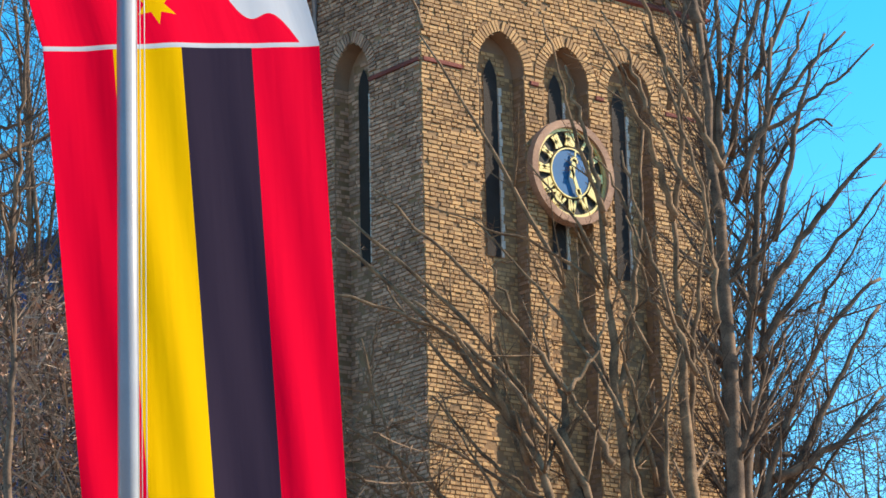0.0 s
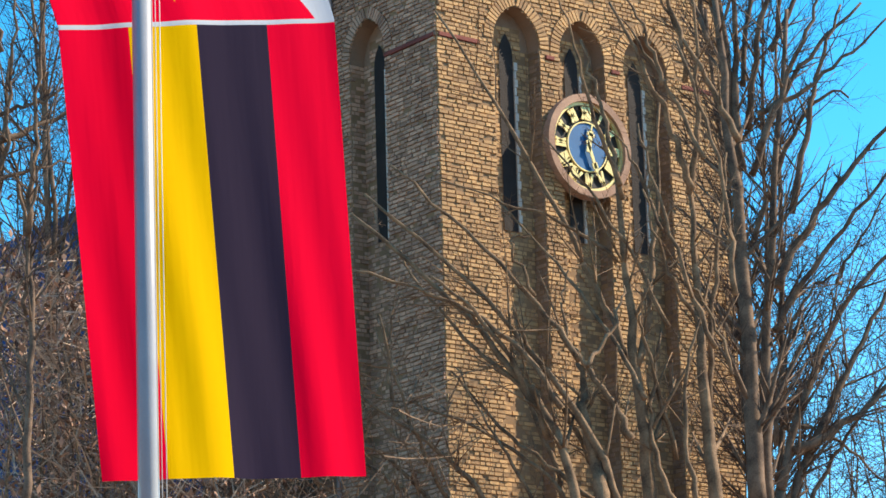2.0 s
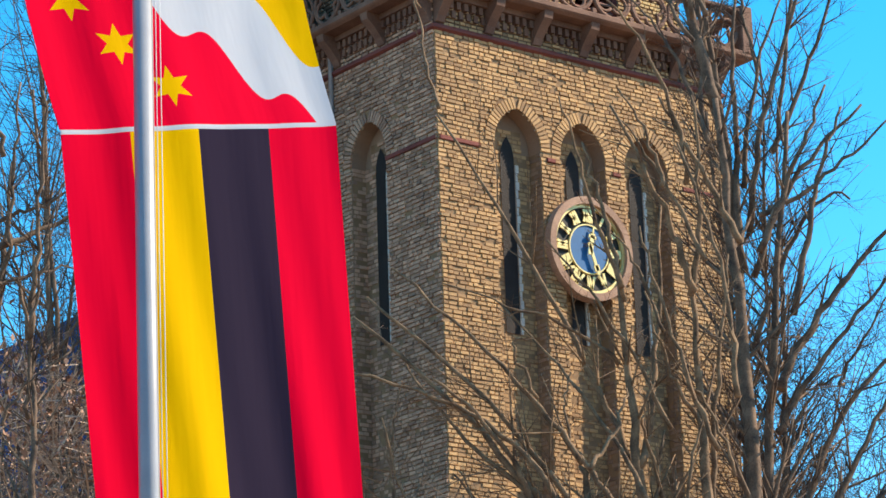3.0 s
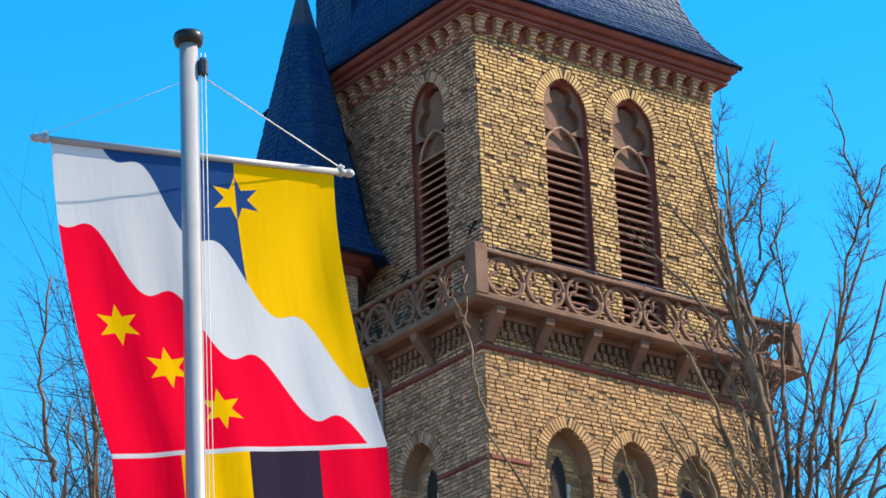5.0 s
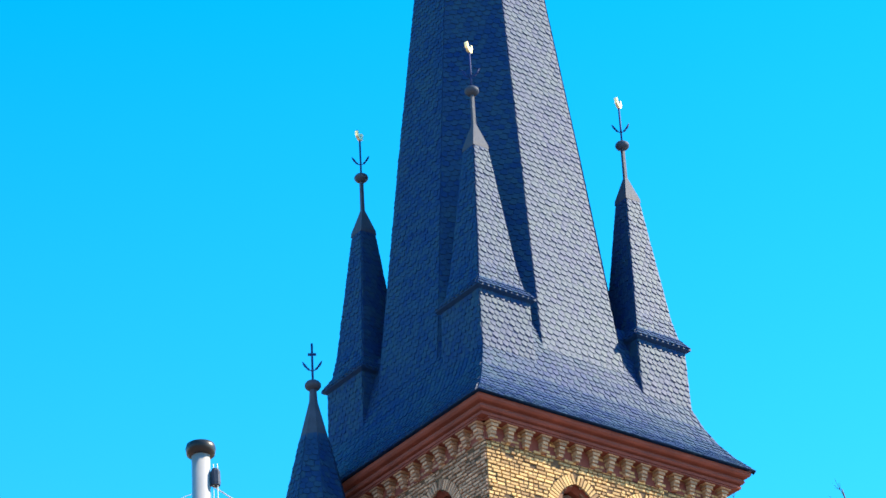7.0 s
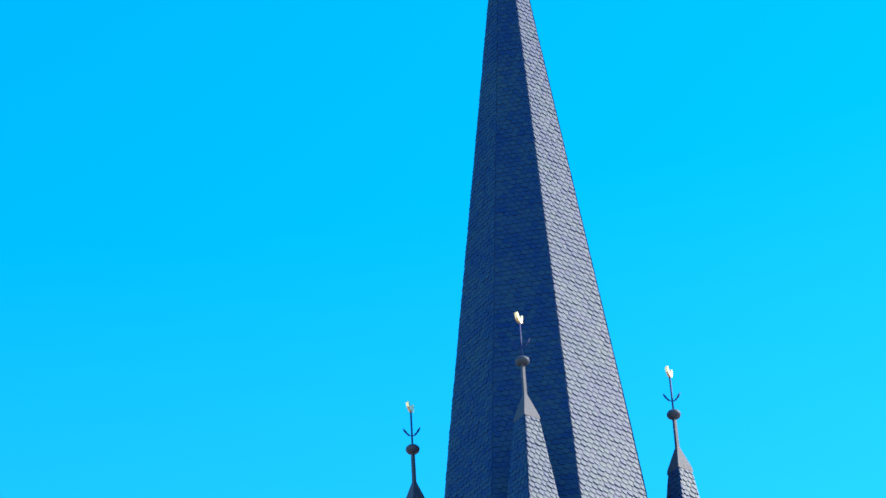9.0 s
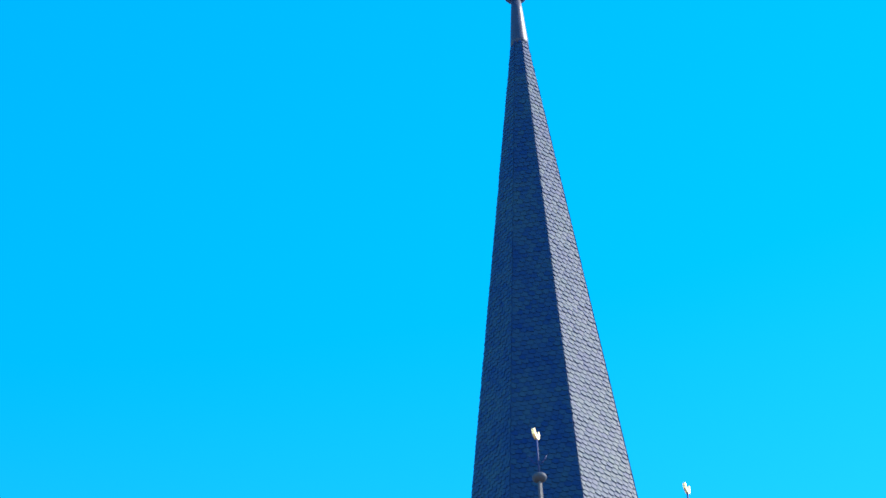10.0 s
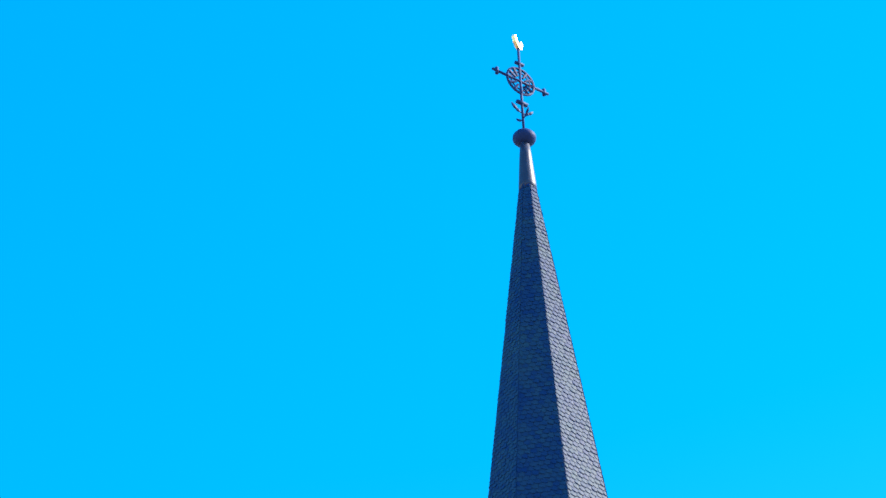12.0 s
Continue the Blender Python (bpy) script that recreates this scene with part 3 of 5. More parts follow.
# brackets and toothed brick frieze below the slab
for sd, us in ((FRONT2, [-3.38 + 1.127 * k for k in range(7)]), (LEFT2, [0.6 + 1.38 * k for k in range(3)])):
    for u in us:
        bm = bmesh.new()
        prof = [(-0.02, 20.92), (0.06, 20.95), (0.12, 21.06), (0.26, 21.22), (0.42, 21.37), (0.45, 21.50), (-0.02, 21.50)]
        vs = [[bm.verts.new(sd.at(u + s * 0.10, z, n)) for n, z in prof] for s in (-1, 1)]
        bm.faces.new(vs[0])
        bm.faces.new(vs[1][::-1])
        for k in range(len(prof)):
            q = (k + 1) % len(prof)
            bm.faces.new((vs[0][k], vs[1][k], vs[1][q], vs[0][q]))
        part("bracket", bm, GALLERY_STONE, gallery)
    for row, (zr, off) in enumerate(((21.08, 0.0), (21.24, 0.085))):
        for k in range(40):
            u = -H2 + 0.08 + off + k * 0.17
            if u > H2 - 0.05 or (sd is LEFT2 and u < -0.4):
                continue
            bm = bmesh.new()
            box(bm, (u - 0.045, -0.02, zr), (u + 0.045, 0.07 + 0.05 * row, zr + 0.14), sd.matrix())
            part("dentil", bm, GALLERY_STONE, gallery)
    bm = bmesh.new()
    box(bm, (-H2 if sd is FRONT2 else -0.4, -0.01, 21.39), (H2 - 0.02, 0.16, 21.495), sd.matrix())
    part("dentil_band", bm, GALLERY_STONE, gallery)
    bm = bmesh.new()
    box(bm, (-H2 + 0.01 if sd is FRONT2 else -0.4, -0.6, 20.86), (H2 - 0.01, -0.006, 21.495), sd.matrix())
    part("frieze_core", bm, MORTAR, gallery)
    brick_side(sd, H2 - 0.01, 20.9, 21.43, [], gallery, rng, bricks=WEATHERED if sd is LEFT2 else LOWER_BRICK)
# thin iron rail posts behind the parapet
for u in (-3.2, -2.0, -0.8, 0.4, 1.6):
    tube("rail_post", [GF.at(u, Z1, -0.4), GF.at(u, Z1 + 0.28, -0.4)], 0.018, LEAD, gallery, "", 5)
tube("guard_rail", [GF.at(-3.2, Z1 + 0.26, -0.4), GF.at(2.0, Z1 + 0.26, -0.4)], 0.016, LEAD, gallery, "", 5)


# ---- clock ----
clock = thing("tower_clock", "round blue church clock with gilt numerals and stone rim", "clock", (-0.12, -H2 - 0.02, 17.17))
CR = 0.985


def disc(bm, r0, r1, y0, y1, n=48):
    vs = [[bm.verts.new((r * math.sin(2 * math.pi * k / n), y, r * math.cos(2 * math.pi * k / n))) for k in range(n)] for r, y in ((r0, y0), (r0, y1), (r1, y1), (r1, y0))]
    for i in range(4):
        a, b = vs[i], vs[(i + 1) % 4]
        for k in range(n):
            bm.faces.new((a[k], a[(k + 1) % n], b[(k + 1) % n], b[k]))
    return bm


part("stone_rim", disc(bmesh.new(), CR * 0.86, CR, 0.05, -0.16), PALE_STONE, clock, "pale red sandstone rim")
part("backing", disc(bmesh.new(), 0.01, CR * 0.88, 0.04, -0.03), BLACK, clock)
part("gilt_ring", disc(bmesh.new(), CR * 0.80, CR * 0.86, -0.02, -0.09), GILT, clock, "gilt outer ring")
part("centre_dial", disc(bmesh.new(), 0.01, CR * 0.46, -0.03, -0.06), DIAL, clock, "blue painted centre")
part("inner_ring", disc(bmesh.new(), CR * 0.46, CR * 0.485, -0.03, -0.08), GILT, clock)
STROKES = {1: "I", 2: "II", 3: "III", 4: "IIII", 5: "V", 6: "VI", 7: "VII", 8: "VIII", 9: "IX", 10: "X", 11: "XI", 12: "XII"}
for hour, text in STROKES.items():
    bm = bmesh.new()
    turn = Matrix.Rotation(radians(30 * hour), 4, "Y")
    wide = {"I": 0.055, "V": 0.11, "X": 0.11}
    total = sum(wide[c] for c in text)
    x = -total / 2
    for c in text:
        w = wide[c]
        for lean in {"I": (0,), "V": (0.3, -0.3), "X": (0.35, -0.35)}[c]:
            off = {"V": (-0.03 if lean > 0 else 0.03)}.get(c, 0)
            m = turn @ Matrix.Translation((x + w / 2 + off, -0.07, CR * 0.645)) @ Matrix.Rotation(lean, 4, "Y")
            box(bm, (-0.026, -0.01, -CR * 0.13), (0.026, 0.01, CR * 0.13), m)
        x += w
    part("numeral", bm, GILT, clock, "gilt Roman numeral")
for nm, ang, ln, wd in (("hour_hand", 12, 0.44, 0.055), ("minute_hand", 160, 0.70, 0.04)):
    bm = bmesh.new()
    m = Matrix.Rotation(radians(ang), 4, "Y")
    box(bm, (-wd, -0.13, -0.12), (wd, -0.11, ln * 0.72), m, 0.008)
    box(bm, (-wd * 1.7, -0.13, ln * 0.45), (wd * 1.7, -0.11, ln * 0.62), m, 0.008)
    box(bm, (-wd * 0.4, -0.13, ln * 0.7), (wd * 0.4, -0.11, ln), m, 0.008)
    part(nm, bm, GILT, clock)


# ---- slate roofs ----
def slates(quad_rows, name, parent, rng, width=0.24, label="", single=0):
    """quad_rows: rows (left, right) of points up a roof face, and the face's normal; lays overlapping slates between successive rows."""
    v, f = [], []
    for index, ((a0, b0), (a1, b1), n) in enumerate(quad_rows):
        length = ((b0 - a0).length + (b1 - a1).length) / 2
        count = max(1, int(round(length / width)))
        shift = 0.37 * index % 1.0
        marks = [0.0] + [(k + shift + rng.uniform(-0.06, 0.06)) / count for k in range(count)] + [1.0]
        marks = sorted(min(1.0, max(0.0, x)) for x in marks)
        for s, e in zip(marks, marks[1:]):
            if e - s < 0.02 / max(length, 0.05):
                continue
            lift = n * (0.024 + rng.uniform(-0.006, 0.006))
            k = len(v)
            down = a0 - a1
            heel, belly, tip = (down * (d + rng.uniform(-0.06, 0.06)) for d in (0.05, 0.38, 0.52))
            # a scale with its tip at the lower right: heel high, belly rounded
            p = [a0.lerp(b0, s) + heel + lift * 0.7, a0.lerp(b0, s + (e - s) * 0.45) + belly + lift, a0.lerp(b0, e) + tip + lift, a1.lerp(b1, e) + n * 0.004, a1.lerp(b1, s) + n * 0.004]
            p[0] += (p[2] - p[0]) * 0.03
            p[2] -= (p[2] - p[0]) * 0.03
            q = [x - lift for x in p[:3]]
            fs = [(0, 1, 2, 3, 4), (5, 6, 1, 0), (6, 7, 2, 1), (7, 3, 2), (5, 0, 4)]
            if index < single:
                link_mesh("slate", [tuple(x) for x in p + q], fs, SLATE_PIECE, parent)
                continue
            v += [tuple(x) for x in p + q]
            f += [tuple(k + i for i in face) for face in fs]
    return tagged(link_mesh(name, v, f, SLATE, parent, label), kind="stuff")


def slated_lathe(profile, sides, turn, at, parent, rng, row=0.135, width=0.155, deck=True, single_side=None):
    """A many-sided slate roof after a profile of (radius, z), on a dark deck."""
    if deck:
        bm = bmesh.new()
        lathe(bm, profile, sides, turn, at)
        part("roof_deck", bm, SLATE, parent)
    levels = [profile[0]]
    for (r0, z0), (r1, z1) in zip(profile, profile[1:]):
        n = max(1, int(round(math.hypot(r1 - r0, z1 - z0) / row)))
        levels += [(r0 + (r1 - r0) * k / n, z0 + (z1 - z0) * k / n) for k in range(1, n + 1)]
    for s in range(sides):
        rows = []
        a, b = turn + 2 * math.pi * s / sides, turn + 2 * math.pi * (s + 1) / sides
        for (r0, z0), (r1, z1) in zip(levels, levels[1:]):
            P = [Vector((at[0] + r * math.cos(w), at[1] + r * math.sin(w), z)) for r, z, w in ((r0, z0, a), (r0, z0, b), (r1, z1, a), (r1, z1, b))]
            nrm = (P[1] - P[0]).cross(P[2] - P[0])
            if nrm.length < 1e-9:
                continue
            rows.append(((P[0], P[1]), (P[2], P[3]), nrm.normalized()))
        slates(rows, "slating", parent, rng, width, "", 8 if s == single_side else 0)


SQ = math.sqrt(2)
spire = thing("spire", "tall octagonal grey slate spire with flared skirt", "spire")
slated_lathe([(3.50 * SQ, 28.255), (3.24 * SQ, 28.56), (3.01 * SQ, 28.93), (2.82 * SQ, 29.35), (2.64 * SQ, 29.9), (2.46 * SQ, 30.6), (2.2 * SQ, 31.5)], 4, math.pi / 4, (0, 0), spire, rng, single_side=2)
slated_lathe([(2.84, 29.6), (2.62, 31.4), (2.34, 33.8), (2.06, 36.2), (0.20, 50.95)], 8, math.pi / 8, (0, 0), spire, rng)
bm = bmesh.new()
lathe(bm, [(0.23, 50.80), (0.22, 51.0), (0.15, 52.0), (0.12, 52.35)], 10)
part("lead_cap", bm, NECK, spire, "dark weathered lead neck", True)


def ball(bm, r, z, squash=0.8, at=(0, 0)):
    prof = [(r * math.sin(math.pi * k / 10) + 0.001, z - r * squash * math.cos(math.pi * k / 10)) for k in range(11)]
    return lathe(bm, prof, 16, 0, at)


def leaf_pair(verts, faces, x, y, z, span, along):
    for s in (-1, 1):
        for ring, (d, up) in enumerate(((0.6, 0.06), (1.0, 0.16))):
            pts = [Vector((x, y, z - 0.03)) + along * (s * span * t * d) + Vector((0, 0, up * t * t * 1.4)) for t in (0, 0.4, 0.7, 0.85, 1.0)]
            w = span * 0.09
            tube_data(verts, faces, pts, [w * 0.5, w * 0.5, w * 1.5, w * 1.3, w * 0.3], 5)


main = thing("spire_cross", "iron wheel cross with gilded cockerel above a dark ball", "finial cross", (0, 0, 52.25))
bm = bmesh.new()
part("ball", ball(bm, 0.30, 0.32, 0.72), IRON, main, "dark metal ball", True)
tube("shaft", [(0, 0, 0.0), (0, 0, 3.45)], 0.035, IRON, main)
v, f = [], []
for r, th in ((0.42, 0.035), (0.30, 0.022)):
    pts = [Vector((r * math.cos(2 * math.pi * k / 28), 0, 2.28 + r * math.sin(2 * math.pi * k / 28))) for k in range(29)]
    tube_data(v, f, pts, [th] * 29, 5)
for k in range(12):
    a = 2 * math.pi * k / 12
    tube_data(v, f, [Vector((0.16 * math.cos(a), 0, 2.28 + 0.16 * math.sin(a))), Vector((0.42 * math.cos(a), 0, 2.28 + 0.42 * math.sin(a)))], [0.03, 0.05], 5)
link_mesh("wheel", v, f, IRON, main)
tube("cross_arm", [(-0.88, 0, 2.28), (0.88, 0, 2.28)], 0.035, IRON, main)
for s in (-1, 1):
    tube("arm_end", [(s * 0.74, 0, 2.18), (s * 0.74, 0, 2.38)], 0.05, IRON, main)
for z, span, along in ((1.2, 0.34, Vector((1, 0, 0))), (1.0, 0.26, Vector((0, 1, 0)))):
    v, f = [], []
    leaf_pair(v, f, 0, 0, z, span, along)
    link_mesh("leaf_spray", v, f, IRON, main)
tube("collar", [(-0.16, 0, 1.52), (0.16, 0, 1.52)], 0.06, IRON, main, "", 5)
tube("collar", [(-0.13, 0, 2.9), (0.13, 0, 2.9)], 0.05, IRON, main, "", 5)


def cockerel(parent, z, size):
    """A weathercock in sheet metal: body, raised tail, head, as one plain shape."""
    bm = bmesh.new()
    out = [(-0.5, 0.1), (-0.62, 0.45), (-0.45, 0.62), (-0.25, 0.3), (0.05, 0.25), (0.2, 0.5), (0.25, 0.68), (0.36, 0.72), (0.42, 0.56), (0.52, 0.5), (0.4, 0.42), (0.34, 0.1), (0.1, -0.08), (-0.25, -0.06)]
    t = Matrix.Rotation(radians(30), 3, "Z")
    vs = [[bm.verts.new(t @ Vector((x * size, s * 0.10 * size, z + y * size))) for x, y in out] for s in (-1, 1)]
    bm.faces.new(vs[0])
    bm.faces.new(vs[1][::-1])
    for k in range(len(out)):
        q = (k + 1) % len(out)
        bm.faces.new((vs[0][k], vs[1][k], vs[1][q], vs[0][q]))
    part("weathercock", bm, GOLD, parent, "gilded weathercock")


cockerel(main, 3.47, 0.46)


# ---- corner turrets ----
def turret(cx, cy):
    t = thing("corner_turret", "small square slate turret with pointed roof and vane", "turret", (cx, cy, 28.4), group="corner turrets of the spire")
    r = random.Random(int(cx * 10 + cy * 100))
    slated_lathe([(0.66 * SQ, 0.0), (0.645 * SQ, 1.2), (0.63 * SQ, 2.75)], 4, math.pi / 4, (0, 0), t, r, 0.13, 0.14)
    bm = bmesh.new()
    lathe(bm, [(0.60 * SQ, 2.68), (0.73 * SQ, 2.74), (0.73 * SQ, 2.80), (0.6 * SQ, 2.83)], 4, math.pi / 4)
    part("eave", bm, SLATE, t, "thin slate eave")
    slated_lathe([(0.72 * SQ, 2.80), (0.56 * SQ, 3.05), (0.48 * SQ, 3.5), (0.17 * SQ, 6.55)], 4, math.pi / 4, (0, 0), t, r, 0.13, 0.14)
    bm = bmesh.new()
    lathe(bm, [(0.20 * SQ, 6.45), (0.19 * SQ, 6.55), (0.05, 7.1), (0.045, 7.85)], 4, math.pi / 4)
    part("lead_cap", bm, LEAD, t, "grey lead cap")
    bm = bmesh.new()
    part("ball", ball(bm, 0.155, 7.93, 0.7), LEAD, t, "metal ball", True)
    tube("rod", [(0, 0, 7.9), (0, 0, 9.0)], 0.022, IRON, t)
    v, f = [], []
    leaf_pair(v, f, 0, 0, 8.3, 0.19, Vector((0.78, -0.63, 0)))
    link_mesh("leaves", v, f, IRON, t)
    cockerel(t, 8.92, 0.30)
    return t


first = turret(-2.03, -2.03)
for x, y in ((2.03, -2.03), (-2.03, 2.03), (2.03, 2.03)):
    copy_thing(first, pose(x, y, 28.4))

# ---- stair turret ----
SX, SY = -4.05, 1.2
stair = thing("stair_turret", "octagonal brick stair turret with dark slate cone", "turret", (SX, SY, 0))
bm = bmesh.new()
lathe(bm, [(1.12, 0.0), (1.12, 23.6)], 8, math.pi / 8)
part("body", bm, MORTAR, stair)
v, f = [], []
for s in range(8):
    a, b = math.pi / 8 + s * math.pi / 4, math.pi / 8 + (s + 1) * math.pi / 4
    if math.cos((a + b) / 2) > 0.5:
        continue
    pa, pb = Vector((1.12 * math.cos(a), 1.12 * math.sin(a), 0)), Vector((1.12 * math.cos(b), 1.12 * math.sin(b), 0))
    n = (pa + pb).normalized()
    ln = (pb - pa).length
    for i in range(int((23.5 - 14) / COURSE)):
        z = 14 + i * COURSE
        u = -(0.125 if i % 2 else 0)
        while u < ln:
            w = 0.205 if rng.random() > 0.6 else 0.12
            lo, hi = max(0.004, u + 0.005), min(ln - 0.004, u + w - 0.006)
            u += w
            if hi - lo < 0.03:
                continue
            k = len(v)
            p = 0.013 + rng.uniform(-0.005, 0.006)
            for d in (p, -0.01):
                for uu, zz in ((lo, z + 0.006), (hi, z + 0.006), (hi, z + COURSE - 0.005), (lo, z + COURSE - 0.005)):
                    q = pa.lerp(pb, uu / ln) + n * d
                    v.append((q.x, q.y, zz))
            f += [(k, k + 1, k + 2, k + 3), (k + 4, k + 5, k + 1, k), (k + 5, k + 6, k + 2, k + 1), (k + 6, k + 7, k + 3, k + 2), (k + 7, k + 4, k, k + 3)]
tagged(link_mesh("brickwork", v, f, WEATHERED, stair), kind="stuff")
bm = bmesh.new()
lathe(bm, [(1.12, 20.85), (1.2, 20.9), (1.2, 20.98), (1.12, 21.05)], 8, math.pi / 8)
part("string_course", bm, SANDSTONE, stair)
bm = bmesh.new()
lathe(bm, [(1.1, 23.4), (1.2, 23.45), (1.22, 23.58), (1.42, 23.65), (1.46, 23.76), (1.1, 23.78)], 8, math.pi / 8)
part("eaves_cornice", bm, SANDSTONE, stair)
slated_lathe([(1.72, 23.75), (1.48, 24.05), (1.32, 24.5), (1.12, 25.5), (0.28, 29.1)], 8, math.pi / 8, (0, 0), stair, rng, 0.135, 0.15)
bm = bmesh.new()
lathe(bm, [(0.31, 29.0), (0.25, 29.25), (0.09, 29.9), (0.07, 30.2)], 8, math.pi / 8)
part("lead_cap", bm, LEAD, stair)
bm = bmesh.new()
part("ball", ball(bm, 0.17, 30.28, 0.7), LEAD, stair, "", True)
tube("rod", [(0, 0, 30.2), (0, 0, 31.25)], 0.024, IRON, stair)
v, f = [], []
leaf_pair(v, f, 0, 0, 30.65, 0.2, Vector((0.78, -0.63, 0)))
tube_data(v, f, [Vector((-0.07, 0.05, 31.0)), Vector((0.07, -0.05, 31.0))], [0.03, 0.03], 5)
link_mesh("leaves", v, f, IRON, stair)
# downpipe in the corner of turret and tower
pipe = thing("downpipe", "grey metal downpipe on the tower wall", "downpipe")
tube("pipe", [(-3.56, -0.42, 0.0), (-3.56, -0.42, 21.3), (-3.75, -0.42, 21.45)], 0.05, ZINC, pipe)

# ---- nave behind ----
FW = Vector((math.sin(radians(38.84)), math.cos(radians(38.84)), 0))
RT = Vector((FW.y, -FW.x, 0))
EYE = Vector((EX, EY, 0))


def spot(m, lat, z):
    """A place m metres ahead of the standpoint, lat to the right of its line, z up."""
    p = EYE + FW * m + RT * lat
    return Vector((p.x, p.y, z))


nave = thing("side_building", "church side building with dark slate roof behind trees", "building")
a, b, c, d = spot(62, -22, 0), spot(62, -1.5, 0), spot(74, -1.5, 0), spot(74, -22, 0)
bm = bmesh.new()
lo = [bm.verts.new(p) for p in (a, b, c, d)]
hi = [bm.verts.new(p + Vector((0, 0, 11))) for p in (a, b, c, d)]
for k in range(4):
    bm.faces.new((lo[k], lo[(k + 1) % 4], hi[(k + 1) % 4], hi[k]))
# dark wall tone stands in for the shaded depth behind the thicket
part("wall", bm, SHADED_BRICK, nave)
ra, rb = spot(68, -6.6, 21.6), spot(68, -3.0, 21.6)
e = [p + Vector((0, 0, 11)) for p in (spot(61.6, -26, 0), spot(61.6, -1.0, 0), spot(74.4, -1.0, 0), spot(74.4, -26, 0))]
bm = bmesh.new()
vs = [bm.verts.new(p) for p in e + [ra, rb]]
for q in ((0, 1, 5, 4), (1, 2, 5), (2, 3, 4, 5), (3, 0, 4), (3, 2, 1, 0)):
    bm.faces.new([vs[k] for k in q])
part("roof", bm, SLATE, nave, "dark slate hipped roof")

# plain unseen walls added behind the standpoint to dim reflections and fill light
bm = bmesh.new()
vs = [bm.verts.new(spot(m, lat, z)) for z in (0, 13) for m, lat in ((12, -34), (-22, -30), (-26, 30), (-36, 30), (-36, -40), (12, -44))]
for k in range(6):
    bm.faces.new((vs[k], vs[(k + 1) % 6], vs[6 + (k + 1) % 6], vs[6 + k]))
bm.faces.new(vs[6:])
tagged(part("wall_unseen", bm, PLASTER), "plain brown walls added out of view behind the standpoint", "wall", kind="structure")

# ---- flagpole ----
POLE_AT = spot(16.2, -1.755, 0)
POLE_TOP = 9.765
BAR_L, BAR_R = (-1.017, 9.119), (0.829, 9.225)    # to the right of the pole, and height
FLAG_A, FLAG_B, FLAG_LEN, FLAG_LEAN = 0.062, 0.933, 4.54, (0.315, 0.185)
pole = thing("flagpole", "white metal flagpole with black cap", "flagpole", POLE_AT)
pole.rotation_euler = Matrix.Rotation(-0.0101, 3, FW).to_euler()
bm = bmesh.new()
lathe(bm, [(0.062, 0.0), (0.056, POLE_TOP)], 24)
part("shaft", bm, POLE, pole, "", True)
bm = bmesh.new()
lathe(bm, [(0.058, POLE_TOP - 0.02), (0.085, POLE_TOP - 0.01), (0.092, POLE_TOP + 0.03), (0.085, POLE_TOP + 0.055), (0.05, POLE_TOP + 0.07)], 24)
part("cap", bm, PLASTIC, pole, "black plastic cap", True)
bm = bmesh.new()
lathe(bm, [(0.10, 0.0), (0.10, 0.04), (0.07, 0.06)], 24)
part("foot_collar", bm, POLE, pole)
for k, off in enumerate((0.075, 0.10)):
    p = POLE_AT + RT * off - FW * 0.01
    tube("halyard", [p - POLE_AT + Vector((0, 0, 1.2)), p - POLE_AT + Vector((0.0, 0.0, POLE_TOP - 0.08))], 0.0026, ROPE, pole, "", 5)
bm = bmesh.new()
lathe(bm, [(0.03, 0), (0.032, 0.02), (0.03, 0.09), (0.02, 0.11)], 8)
pulley = part("pulley", bm, LEAD, pole)
pulley.location = RT * 0.085 + Vector((0, 0, POLE_TOP - 0.22))

# ---- cross bar and banner ----
BAR_BACK = 0.34
bar_l = POLE_AT + RT * BAR_L[0] + FW * (BAR_BACK - 0.5) + Vector((0, 0, BAR_L[1]))
bar_r = POLE_AT + RT * BAR_R[0] + FW * (BAR_BACK + 0.5) + Vector((0, 0, BAR_R[1]))
bar = thing("banner_crossbar", "grey metal banner crossbar with white end knobs", "crossbar")
tube("bar", [bar_l.lerp(bar_r, 0.03), bar_l.lerp(bar_r, 0.97)], 0.021, POLE, bar, "", 12)
ax = (bar_r - bar_l).normalized()
for end, s in ((bar_l, 1), (bar_r, -1)):
    pts = [end + ax * s * d for d in (0.0, 0.012, 0.03, 0.05, 0.07, 0.085, 0.11)]
    tube("end_knob", pts, [0.008, 0.02, 0.028, 0.026, 0.02, 0.03, 0.026], POLE, bar, "white end knob", 12)
    k = end + ax * s * 0.09
    tube("rope_knot", [k + Vector((0, 0, 0.03)) + ax * 0.02, k + Vector((0, 0, 0.045)), k + Vector((0, 0, 0.02)) - ax * 0.03, k - Vector((0, 0, 0.02))], 0.012, ROPE, bar, "", 6)
    top = POLE_AT + RT * -0.03 + Vector((0, 0, POLE_TOP - 0.22))
    tube("suspension_rope", [k + Vector((0, 0, 0.03)), top], 0.0045 if s < 0 else 0.0022, ROPE, bar, "", 5)

banner = thing("banner", "hanging cloth banner, wavy colour bands above red yellow black stripes", "flag")


